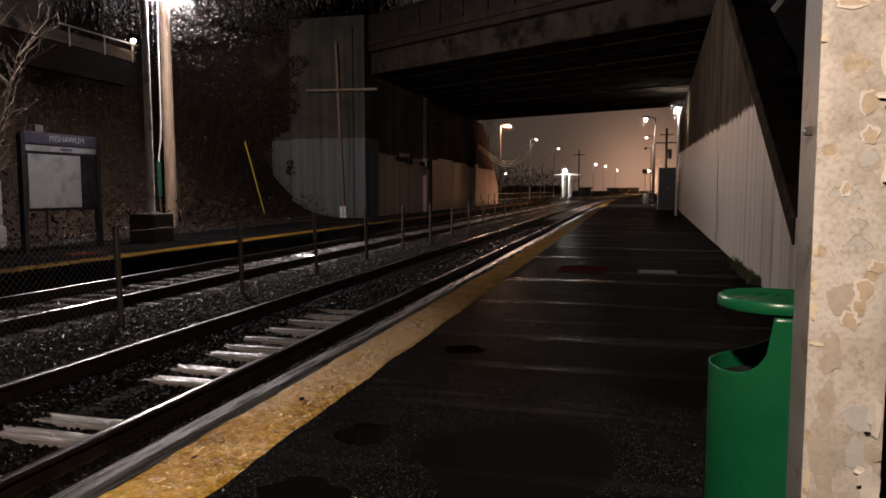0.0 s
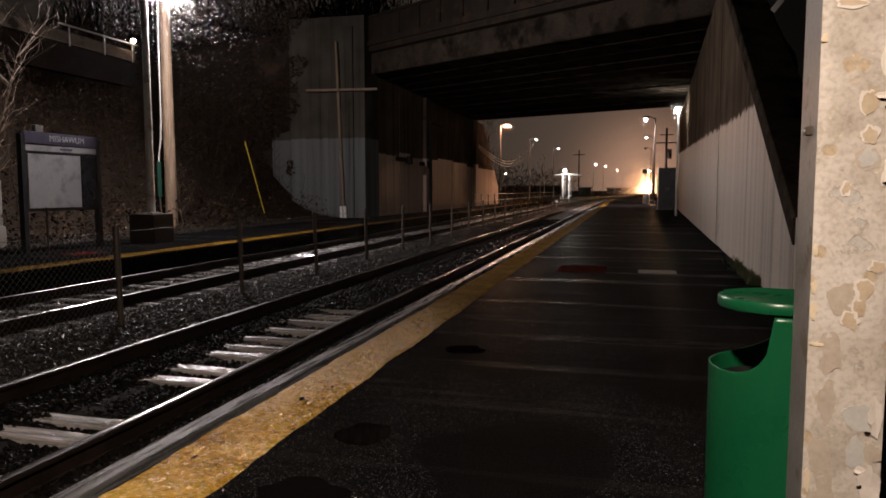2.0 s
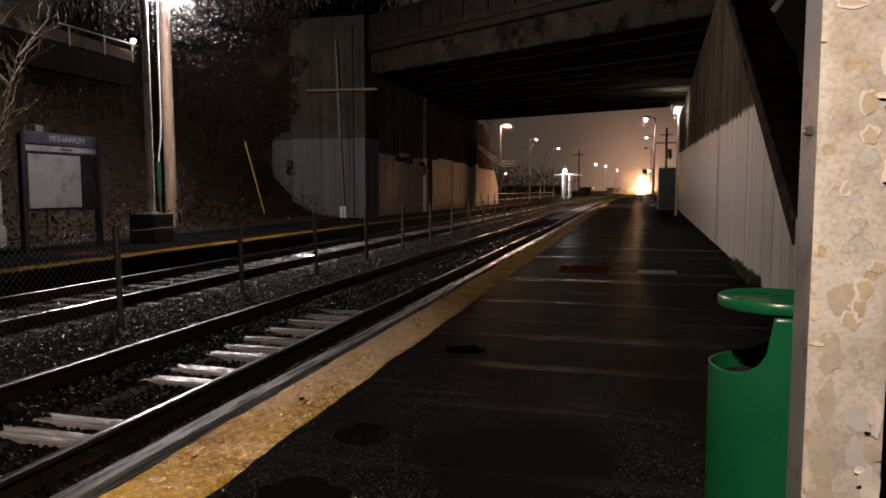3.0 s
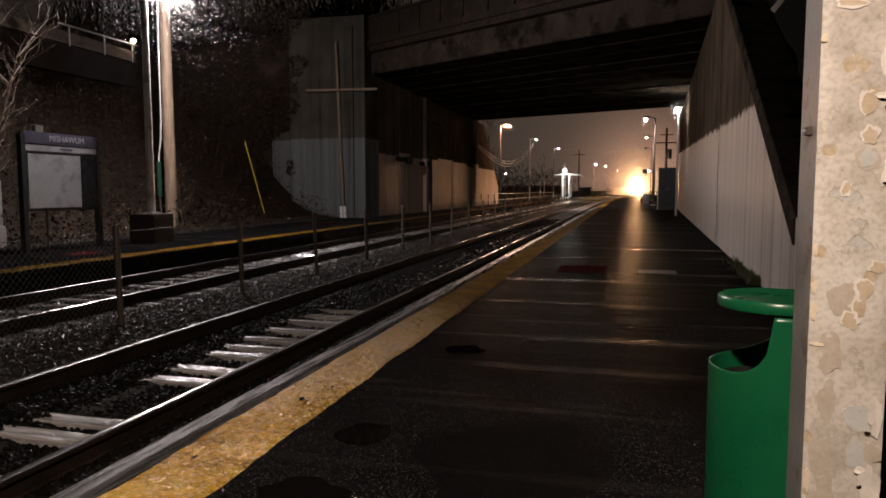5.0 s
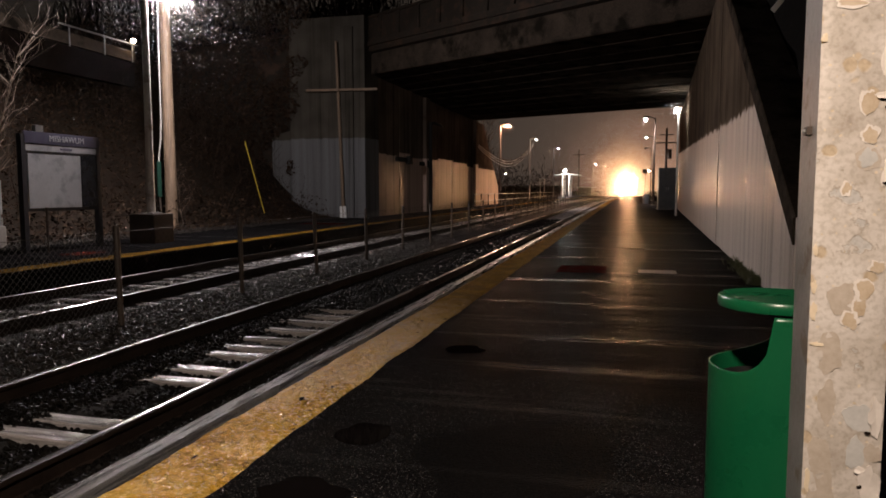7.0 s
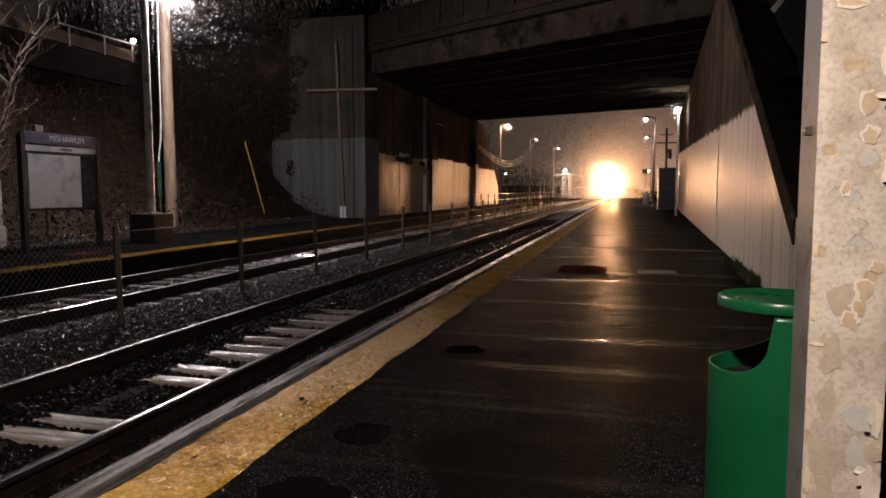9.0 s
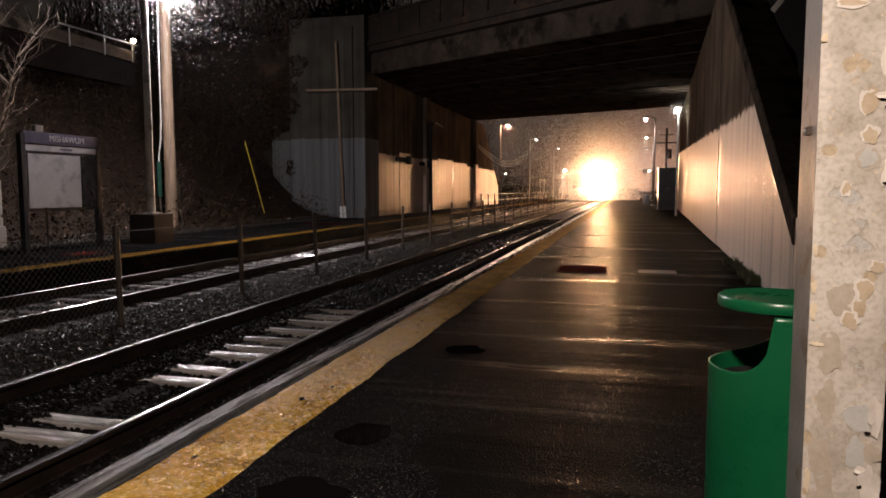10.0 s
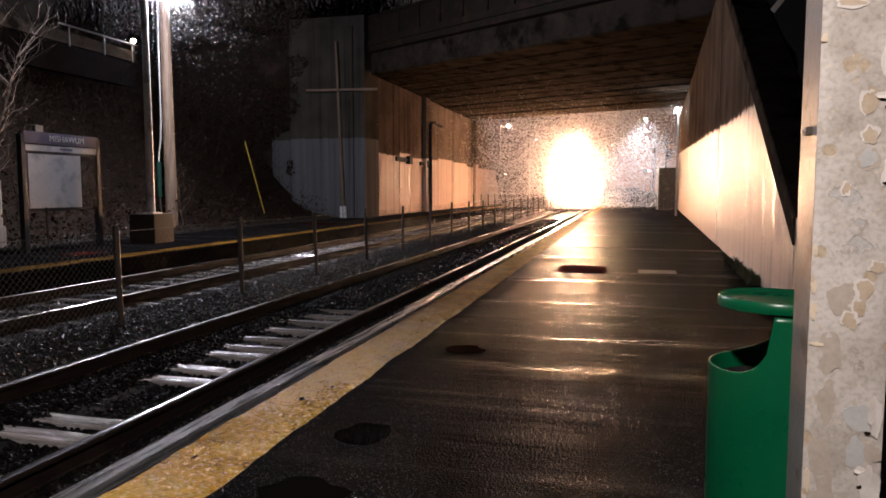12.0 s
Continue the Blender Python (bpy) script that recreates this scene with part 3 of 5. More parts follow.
# ---------------------------------------------------------------- tracks
def rail_mesh(x, side=1):
    prof = [(-0.075, -0.17), (0.075, -0.17), (0.07, -0.155), (0.012, -0.13), (0.012, -0.045), (0.036, -0.035), (0.036, -0.014), (0.031, -0.006), (0.018, -0.001), (0.0, 0.0),
            (-0.018, -0.001), (-0.031, -0.006), (-0.036, -0.014), (-0.036, -0.035), (-0.012, -0.045), (-0.012, -0.13), (-0.07, -0.155)]
    bm = sweep([(x + u, RAIL_Z + v) for u, v in prof])
    bm.normal_update()
    for f in bm.faces:
        if f.normal.z > 0.93 and f.calc_center_median().z > RAIL_Z - 0.012:
            f.material_index = 1
    return bm


def tie_mesh(seed):
    bm = bmesh.new()
    n = 10
    for k in range(n + 1):
        x = -1.3 + 2.6 * k / n
        w = 0.088 + 0.008 * noise.noise(Vector((x * 2, seed, 0)))
        z = 0.012 * noise.noise(Vector((x * 3, seed, 5)))
        row = [bm.verts.new(v) for v in ((x, -w, -0.16), (x, -w, z - 0.012), (x, -w + 0.012, z), (x, 0.01, z - 0.004), (x, w - 0.012, z), (x, w, z - 0.012), (x, w, -0.16))]
        if k:
            for i in range(6):
                bm.faces.new((old[i], old[i + 1], row[i + 1], row[i]))
        if k in (0, n):
            bm.faces.new(row)
        old = row
    bmesh.ops.recalc_face_normals(bm, faces=bm.faces[:])
    return mesh_of(bm, "tie", TIMBER)


TIES = [tie_mesh(i * 7.3) for i in range(6)]
TIE_Y = (2.6, 3.1, 3.81, 4.15, 5.28, 5.66, 6.25, 6.59, 7.0, 7.51, 8.02)
rng = random.Random(4)


def track(x, label, ys):
    top = thing("railway_track", label, "railway track", kind="structure")
    for s in (-0.755, 0.755):
        part("rail", rail_mesh(x + s), (RAIL_SIDE, RAIL_TOP), top, "rusty steel rail with a polished head", smooth=False)
    for y in ys:
        p, a = on_line(x + rng.uniform(-0.05, 0.05), y, RAIL_Z - 0.158 + rng.uniform(-0.008, 0.008))
        t = new("tie", rng.choice(TIES))
        t.parent = top
        t.matrix_local = Matrix.Translation(p) @ Euler((0, 0, -a + rng.uniform(-0.015, 0.015))).to_matrix().to_4x4()
    bm = bmesh.new()
    y = ys[-1] + 0.55
    while y < 190:
        p, a = on_line(x, y, RAIL_Z - 0.24)
        add_box(bm, (-1.3, -0.11, -0.08), (1.3, 0.11, 0.075), Matrix.Translation(p) @ Euler((0, 0, -a)).to_matrix().to_4x4())
        y += 0.55
    far = part("far_ties", bm, TIMBER, top)
    far["kind"] = "stuff"
    return top


near_ys = [-12 + 0.52 * i for i in range(28)] + list(TIE_Y) + [8.02 + 0.5 * i + rng.uniform(-0.05, 0.05) for i in range(1, 110)]
track(TRACK_NEAR, "near railway track of rusty rails on wet timber ties", near_ys)
track(TRACK_FAR, "far railway track of rusty rails on wet timber ties", [-12 + 0.52 * i + rng.uniform(-0.05, 0.05) for i in range(138)])

# timbers along the platform edge, beside the near track
edge = thing("edge_timbers", "weathered grey timber planks beside the platform edge", "timber edging", kind="structure")
for lane, (x0, x1, z) in enumerate(((-2.83, -2.765, -0.262), (-2.715, -2.59, -0.215))):
    y = -12.0 - lane * 1.3
    while y < 60:
        L = rng.uniform(2.4, 3.6)
        bm = box((x0, 0, z - 0.17), (x1, L - 0.012, z + rng.uniform(-0.012, 0.012)), 0.008)
        pl = part("plank", bm, EDGE_TIMBER, edge)
        pl.matrix_local = pose(rng.uniform(-0.006, 0.006), y, 0, 0, 0, rng.uniform(-0.15, 0.15))
        y += L


# loose stones of the bed
def stones(name, count, area, size, label, zf, seed, mat=BALLAST):
    r = random.Random(seed)
    unit = [Vector(v) for v in ((1, 0, -.3), (-.4, .9, -.3), (-.5, -.8, -.3), (.3, .2, .7), (-.3, -.15, .6), (.5, -.5, .3))]
    tris = ((0, 1, 3), (1, 4, 3), (1, 2, 4), (2, 5, 4), (5, 0, 3), (4, 5, 3), (2, 0, 5))
    vs, fs = [], []
    for _ in range(count):
        x0, x1, y0, y1 = area
        y = y0 + (y1 - y0) * r.random() ** 1.7
        x = r.uniform(x0, x1)
        s = size * r.uniform(0.55, 1.25)
        q = Euler((r.uniform(-.6, .6), r.uniform(-.6, .6), r.uniform(0, 6.3))).to_quaternion()
        c = Vector((x, y, zf(x) + s * 0.12))
        k = len(vs)
        vs += [c + q @ (Vector((u.x * s, u.y * s, u.z * s * r.uniform(.7, 1.1)))) for u in unit]
        fs += [(a + k, b + k, d + k) for a, b, d in tris]
    me = bpy.data.meshes.new(name)
    me.from_pydata(vs, [], fs)
    me.materials.append(mat)
    return tagged(new(name, me), label, "ballast", kind="stuff")


def bed(x):
    if -4.6 < x < -3.1:
        return -0.345 - 0.068 * min(1.0, max(0.0, (x + 4.25) / 0.3))
    if x > -3.08:
        return -0.338
    return -0.38 + max(0.0, 0.08 - abs(x + 5.8) * 0.09)


stones("ballast_stones", 34000, (-9.0, -4.9, 2.0, 34.0), 0.034, "wet crushed stones between and beside the rails", bed, 11)
stones("ballast_stones", 46000, (-4.9, -2.4, 2.0, 34.0), 0.032, "dark stones in the near track", bed, 13, DARK_STONE)
stones("ballast_stones", 9000, (-4.6, -3.12, 9.0, 40.0), 0.034, "dark stones over the ties under the bridge", lambda x: -0.35, 14, DARK_STONE)
stones("ballast_stones", 7000, (-3.07, -2.83, -2.0, 20.0), 0.034, "dark stones between rail and edge timber", bed, 16, DARK_STONE)
stones("ballast_stones", 7000, (-9.0, -2.4, -11.0, 2.0), 0.036, "wet crushed stones beside the rails", bed, 15, DARK_STONE)
stones("ballast_stones", 5000, (-16.5, -12.7, 10.0, 30.0), 0.04, "pale litter and stones behind the far platform", lambda x: 0.02 + 0.09 * max(0, -13.2 - x), 12)

# ---------------------------------------------------------------- chain-link fence between the tracks
fence = thing("chain_link_fence", "low rusty chain-link fence between the two tracks", "fence")
FX, FTOP, FBASE = -5.8, 0.87, -0.33
post_mesh = mesh_of(lathe([(0.036, FBASE - 0.1), (0.036, FTOP - 0.02), (0.030, FTOP + 0.005), (0.012, FTOP + 0.02)], 10), "post", STEEL_DARK, smooth=True)
post_ys = [4.28 + 2.72 * i for i in range(-5, 26)]
for y in post_ys:
    p = new("post", post_mesh)
    p.parent = fence
    p.matrix_local = pose(FX, y, 0, rng.uniform(-1.2, 1.2), rng.uniform(-1.5, 1.5), 0)
bm = bmesh.new()
H = FTOP - 0.08 - (FBASE + 0.06)


def wires(bm, y0, y1, pitch, r):
    y = y0 - H
    while y < y1:
        for s in (1, -1):
            a, b = Vector((FX, y, FBASE + 0.06)), Vector((FX, y + H, FBASE + 0.06 + H))
            if s < 0:
                a.z, b.z = b.z, a.z
            ta, tb = max(0.0, (y0 - y) / H), min(1.0, (y1 - y) / H)
            if tb > ta:
                p, q = a.lerp(b, ta), a.lerp(b, tb)
                q.x += 0.004 * s
                p.x += 0.004 * s
                add_tube(bm, (p, q), r, 3)
        y += pitch


wires(bm, -9.0, 7.0, 0.078, 0.0021)
part("wire_mesh", bm, FENCE_WIRE, fence, "galvanised diamond wire mesh")
# mesh further along: thinner, its lack of light painted as a near-black colour
bm = bmesh.new()
wires(bm, 7.0, 60.0, 0.11, 0.0012)
part("wire_mesh", bm, RAIL_SIDE, fence)
part("top_wire", tube([(FX, -9 + 2.9 * i, FTOP - 0.05 - 0.02 * (i % 2)) for i in range(25)], 0.004, 5), STEEL_DARK, fence)

# ---------------------------------------------------------------- right wall of the bridge
def wall_x(y):
    return 1.402 + 0.0388 * y


wall = thing("wall_right", "pale painted concrete wall stained by run-off, with a sloping wing", "wall", kind="structure")
# panels with upright joints between them; the near ones step down with the slope of the wing
cuts = [5.0, 8.04, 10.15, 16.53, 18.12, 26.15, 36.0, 45.5, 51.6]


def wall_top(y):
    return min(6.36, 1.02 + (y - 8.04) * 0.53)


for y0, y1 in zip(cuts, cuts[1:]):
    out = rng.uniform(-0.012, 0.012)
    bm = bmesh.new()
    g = 0.008
    f = [bm.verts.new((wall_x(y) + out + o, y, z)) for o in (0, 0.6) for y, z in
         ((y0 + g, -0.3), (y1 - g, -0.3), (y1 - g, max(0.6, wall_top(y1))), (y0 + g, max(0.6, wall_top(y0))))]
    for q in ((0, 1, 2, 3), (7, 6, 5, 4), (0, 4, 5, 1), (1, 5, 6, 2), (2, 6, 7, 3), (3, 7, 4, 0)):
        bm.faces.new([f[i] for i in q])
    bmesh.ops.recalc_face_normals(bm, faces=bm.faces[:])
    part("panel", bm, WALL_R, wall)
bm = bmesh.new()
for y0, y1 in ((6.0, 51.5),):
    f = [bm.verts.new((wall_x(y) + o, y, z)) for o in (0.05, 0.5) for y, z in
         ((y0, -0.3), (y1, -0.3), (y1, 6.0), (17.0, 5.6), (8.4, 0.6), (y0, 0.3))]
    n = 6
    bm.faces.new(f[:6])
    bm.faces.new(f[:5:-1])
    for k in range(6):
        bm.faces.new((f[k], f[k + 6], f[(k + 1) % 6 + 6], f[(k + 1) % 6]))
bmesh.ops.recalc_face_normals(bm, faces=bm.faces[:])
part("backing", bm, CONCRETE, wall)
# dark coping down the slope of the wing
bm = bmesh.new()
ends = [[bm.verts.new((wall_x(y) + o, y, wall_top(y) + v)) for o, v in ((-0.03, -0.27), (-0.03, 0.0), (-0.01, 0.03), (0.62, 0.03), (0.62, -0.27))] for y in (8.0, 12.0, 18.12)]
for a, b in zip(ends, ends[1:]):
    for k in range(5):
        bm.faces.new((a[k], a[(k + 1) % 5], b[(k + 1) % 5], b[k]))
bm.faces.new(ends[0])
bm.faces.new(ends[-1][::-1])
bmesh.ops.recalc_face_normals(bm, faces=bm.faces[:])
part("coping", bm, SOFFIT, wall, "dark sloping coping")

# dark earth behind the wing wall
bm = bmesh.new()
g2 = [[bm.verts.new((wall_x(y) + 0.35 + u, y, max(0.0, wall_top(y) - 0.25) + min(5.0, 0.9 * u) + 0.15 * noise.noise(Vector((u, y, 2))))) for u in (0, 0.8, 2, 4, 7, 12, 30)]
      for y in [6 + 0.8 * i for i in range(22)]]
for a, b in zip(g2, g2[1:]):
    for k in range(6):
        bm.faces.new((a[k], a[k + 1], b[k + 1], b[k]))
bmesh.ops.recalc_face_normals(bm, faces=bm.faces[:])
solo("embankment", bm, BED, "dark earth slope behind the wing wall", "embankment", kind="structure", smooth=True)
stair = thing("stair_flight", "dark underside of a steel stair beside the column", "stair", kind="structure")
part("soffit", prism([(3.4, 2.2), (14.0, 8.6), (14.0, 8.9), (3.4, 2.5)], 2.6, 4.4, "x"), STEEL_DARK, stair)

# ---------------------------------------------------------------- left abutment and wing
abut = thing("wall_left", "tall concrete bridge abutment, its lower part painted and peeling", "wall", kind="structure")
AX = -12.0
lcuts = [32.1, 36.5, 38.4, 41.0, 41.9, 44.6, 48.6, 53.0, 55.4, 56.3]
for i, (y0, y1) in enumerate(zip(lcuts, lcuts[1:])):
    pier = y1 - y0 < 1.0
    part("pier" if pier else "panel", box((AX - 1.2, y0 + 0.01, -0.5), (AX + (0.22 if pier else rng.uniform(-0.015, 0.015)), y1 - 0.01, 6.86)), WALL_L, abut)
wing = thing("wing_wall", "grey concrete wing wall beside the bridge, partly overgrown", "wall", kind="structure")
part("pylon", box((-15.8, 31.2, -0.5), (-11.96, 33.1, 9.4), 0.03), WING, wing)
part("rib", box((-13.1, 31.06, -0.5), (-12.5, 31.2, 8.9)), WING, wing)
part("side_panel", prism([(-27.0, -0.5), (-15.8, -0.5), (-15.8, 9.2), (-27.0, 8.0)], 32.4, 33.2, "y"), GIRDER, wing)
part("panel", prism([(-17.2, -0.5), (-15.8, -0.5), (-15.8, 4.3), (-17.2, 4.0)], 32.0, 32.4, "y"), WING, wing)
far_wing = thing("far_wing_wall", "pale sloping concrete wing wall beyond the bridge", "wall", kind="structure")
part("panel", prism([(56.35, -0.5), (67.0, -0.5), (67.0, 1.6), (59.6, 6.9), (56.35, 6.9)], -12.9, -12.05, "x"), WALL_L, far_wing)

# ---------------------------------------------------------------- bridge
bridge = thing("road_bridge", "sooty steel girder road bridge over the railway", "bridge", kind="structure")
LN, RN = Vector((-12.6, 32.6, 6.86)), Vector((4.2, 20.215, 6.235))
WIDE = Vector((0.0, 24.0, 0.0))


def beam(p, q, deep, wide, chamfer):
    """A box beam of sooty concrete with chamfered lower edges."""
    d = q - p
    L = d.length
    bm = prism([(0.02, chamfer), (0.02 + chamfer, 0.0), (wide - 0.02 - chamfer, 0.0), (wide - 0.02, chamfer), (wide - 0.02, deep), (0.02, deep)], 0.0, L, "x")
    bmesh.ops.transform(bm, matrix=Matrix.Translation(p) @ d.to_track_quat("X", "Z").to_matrix().to_4x4(), verts=bm.verts[:])
    return bm


NG = 12
line = RN - LN
PITCH = WIDE.y * line.x / line.length / NG
for i in range(NG):
    o = WIDE * (i / NG) + Vector((0, 0, rng.uniform(-0.025, 0.025)))
    part("beam", beam(LN + o, RN + o, 0.98, PITCH, 0.05), SOFFIT, bridge)
deck = bmesh.new()
c = [LN + Vector((0, -0.35, 0.98)), RN + Vector((0, -0.35, 0.98)), RN + WIDE + Vector((0, 0.35, 0.98)), LN + WIDE + Vector((0, 0.35, 0.98))]
lo = [deck.verts.new(v) for v in c]
hi = [deck.verts.new(v + Vector((0, 0, 0.3))) for v in c]
deck.faces.new(lo)
deck.faces.new(hi)
for k in range(4):
    deck.faces.new((lo[k], lo[(k + 1) % 4], hi[(k + 1) % 4], hi[k]))
bmesh.ops.recalc_face_normals(deck, faces=deck.faces[:])
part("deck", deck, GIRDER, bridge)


def along(p, q, y0, y1, z0, z1, x0=0.0, x1=None):
    d = q - p
    m = Matrix.Translation(p) @ d.to_track_quat("X", "Z").to_matrix().to_4x4()
    return box((x0, y0, z0), (d.length if x1 is None else x1, y1, z1), 0.02, m)


part("parapet", along(LN, RN, -0.40, -0.12, 1.24, 1.5), GIRDER, bridge, "sooty kerb of the parapet")
for i in range(14):
    part("parapet_post", along(LN, RN, -0.36, -0.16, 1.5, 2.5, 0.4 + 1.45 * i, 0.62 + 1.45 * i), GIRDER, bridge)
part("parapet_rail", along(LN, RN, -0.36, -0.16, 2.5, 2.62), GIRDER, bridge)
part("parapet_panel", along(LN, RN, -0.28, -0.24, 1.5, 2.5), GIRDER, bridge)
part("parapet", along(LN + WIDE, RN + WIDE, 0.12, 0.40, 1.24, 2.2), CONCRETE, bridge)

# roadway on both sides of the bridge
solo("road", prism([(-60, 7.9), (-12.6, 7.9), (-12.6, 8.13), (-60, 8.13)], 33.2, 56, "y"), CONCRETE, "road approach on top of the embankment", "road", kind="structure")

# ---------------------------------------------------------------- embankment on the left
def bank_z(x, y):
    u = max(0.0, -13.6 - x)
    z = 0.02 + 0.62 * u * min(1.0, u / 4.0) if u < 15 else 9.0
    z = min(z, 7.9)
    return z + 0.22 * noise.noise(Vector((x * 0.5, y * 0.5, 1))) * min(1, u) + 0.08 * noise.noise(Vector((x * 2, y * 2, 4))) * min(1, u)


bm = bmesh.new()
NX, NY = 60, 70
grid = [[bm.verts.new((-13.1 - 40 * (i / NX) ** 1.5, -12 + 45.0 * j / NY, bank_z(-13.1 - 40 * (i / NX) ** 1.5, -12 + 45.0 * j / NY))) for i in range(NX + 1)] for j in range(NY + 1)]
for j in range(NY):
    for i in range(NX):
        bm.faces.new((grid[j][i], grid[j + 1][i], grid[j + 1][i + 1], grid[j][i + 1]))
bmesh.ops.recalc_face_normals(bm, faces=bm.faces[:])
solo("embankment", bm, EARTH, "dark earth embankment rising behind the far platform", "embankment", kind="structure", smooth=True)


def branchy(bm, base, height, r, levels, rr, spread=0.55, n=5):
    """A bare branching shoot."""
    pts, p, d = [Vector(base)], Vector(base), Vector((rr.uniform(-.25, .25), rr.uniform(-.25, .25), 1)).normalized()
    steps = 4
    for k in range(steps):
        d = (d + Vector((rr.uniform(-.25, .25), rr.uniform(-.25, .25), rr.uniform(-.05, .12)))).normalized()
        p = p + d * height / steps
        pts.append(p.copy())
    add_tube(bm, pts, [r * (1 - 0.75 * k / steps) for k in range(steps + 1)], n)
    if levels:
        for k in range(1, steps + 1):
            for _ in range(2):
                a = rr.uniform(0, 6.28)
                side = Vector((math.cos(a), math.sin(a), rr.uniform(0.3, 1.1))).normalized()
                sub(bm, pts[k], side, height * rr.uniform(0.3, 0.55), r * 0.42, levels - 1, rr)


def sub(bm, p, d, L, r, levels, rr):
    pts = [p.copy()]
    q = p.copy()
    for k in range(3):
        d = (d + Vector((rr.uniform(-.3, .3), rr.uniform(-.3, .3), rr.uniform(-.1, .25)))).normalized()
        q = q + d * L / 3
        pts.append(q.copy())
    add_tube(bm, pts, [r, r * 0.8, r * 0.55, r * 0.25], 3)
    if levels:
        for k in (1, 2, 3):
            a = rr.uniform(0, 6.28)
            sub(bm, pts[k], (d + 0.9 * Vector((math.cos(a), math.sin(a), 0.3))).normalized(), L * 0.55, r * 0.5, levels - 1, rr)


rr = random.Random(21)
bm = bmesh.new()
for k in range(430):
    x = rr.uniform(-27, -14.3)
    y = rr.uniform(8.0, 30.5)
    if k % 3 == 0:
        x, y = rr.uniform(-24, -15.9), rr.uniform(25.0, 30.9)
    branchy(bm, (x, y, bank_z(x, y) - 0.05), rr.uniform(0.7, 2.4), rr.uniform(0.008, 0.02), 1, rr, n=3)
solo("brush", bm, TWIG, "bare wet winter brush covering the embankment", "brush", kind="stuff")
vs, fs = [], []
for _ in range(34000):
    x = -13.5 - 13 * rr.random() ** 1.2
    y = rr.uniform(6.0, 31.0)
    c = Vector((x, y, bank_z(x, y) + rr.uniform(0.0, 0.12) + (rr.uniform(0, 0.9) if rr.random() < 0.3 else 0)))
    q = Euler((rr.uniform(-1, 1), rr.uniform(-1, 1), rr.uniform(0, 6.3))).to_quaternion()
    s = rr.uniform(0.03, 0.08)
    k = len(vs)
    vs += [c + q @ Vector(v) * s for v in ((-1, 0, 0), (0, -.5, .1), (1, 0, 0), (0, .5, .1))]
    fs += [(k, k + 1, k + 2, k + 3)]
me = bpy.data.meshes.new("leaf_litter")
me.from_pydata(vs, [], fs)
me.materials.append(LEAF)
tagged(new("leaf_litter", me), "dead brown leaves and undergrowth on the embankment", "undergrowth", kind="stuff")


# leafless wood on the high ground behind the wing wall and along the road
vs, fs = [], []
q = random.Random(63)
for _ in range(26000):
    x, y = q.uniform(-34, -13.0), q.uniform(33.4, 52)
    top = 12.8 + 3.0 * noise.noise(Vector((x * 0.16, y * 0.12, 3))) - 0.10 * max(0.0, -x - 20)
    z = 7.9 + (top - 7.9) * q.random() ** 1.2
    e = Euler((q.gauss(0, 0.5), 1.57 + q.gauss(0, 0.6), q.uniform(0, 6.3))).to_quaternion()
    r = q.uniform(0.25, 0.9)
    k = len(vs)
    vs += [Vector((x, y, z)) + e @ Vector(v) * r for v in ((-1, 0, 0), (0, -.05, .02), (1, 0, .1), (0, .05, -.02))]
    fs += [(k, k + 1, k + 2, k + 3)]
me = bpy.data.meshes.new("hilltop_wood")
me.from_pydata(vs, [], fs)
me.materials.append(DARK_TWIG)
tagged(new("hilltop_wood", me), "dark leafless wood on the high ground by the bridge", "wood", kind="stuff")


# dead vines and brush hanging over the side of the wing wall
vs, fs = [], []
q = random.Random(64)
for _ in range(22000):
    x = q.uniform(-27.0, -14.6)
    z = q.uniform(0.0, 10.6)
    thick = noise.noise(Vector((x * 0.55, z * 0.45, 5))) + (0.25 if x < -17.3 else 0.30 * (-15.9 - x)) + 0.06 * (z - 4.5 if x > -17.3 else 4.0)
    if thick < 0.0:
        continue
    y = (32.35 if x < -17.2 else 31.95 if x < -15.85 else 31.15) - q.random() ** 2 * 0.8 * min(1.0, thick + 0.2)
    e = Euler((q.uniform(-1, 1), q.uniform(-1, 1), q.uniform(0, 6.3))).to_quaternion()
    r = q.uniform(0.05, 0.17)
    k = len(vs)
    vs += [Vector((x, y, z)) + e @ Vector(v) * r for v in ((-1, 0, 0), (0, -.3, .1), (1, 0, 0), (0, .3, .1))]
    fs += [(k, k + 1, k + 2, k + 3)]
me = bpy.data.meshes.new("dead_vines")
me.from_pydata(vs, [], fs)
me.materials.append(LEAF)
tagged(new("dead_vines", me), "dead brown vines hanging over the wing wall", "vines", kind="stuff")


def bare_tree(at, height, r, seed, label, stems=1):
    t = thing("bare_tree", label, "tree", at)
    q = random.Random(seed)
    trunk, crown = bmesh.new(), bmesh.new()
    for s in range(stems):
        pts, p, d = [], Vector((0.12 * s, 0.08 * s, -0.1)), Vector((q.uniform(-.15, .15), q.uniform(-.15, .15), 1)).normalized()
        n = 7
        for k in range(n + 1):
            pts.append(p.copy())
            d = (d + Vector((q.uniform(-.16, .16), q.uniform(-.16, .16), 0.06))).normalized()
            p = p + d * height / n
        add_tube(trunk, pts, [r * (1 - 0.8 * k / n) for k in range(n + 1)], 8)
        for k in range(2, n + 1):
            for _ in range(3):
                a = q.uniform(0, 6.28)
                sub(crown, pts[k], Vector((math.cos(a), math.sin(a), q.uniform(0.5, 1.4))).normalized(), height * q.uniform(0.18, 0.32), r * 0.4, 2, q)
    part("trunk", trunk, BARK, t, smooth=True)
    part("crown", crown, BARK, t)
    return t


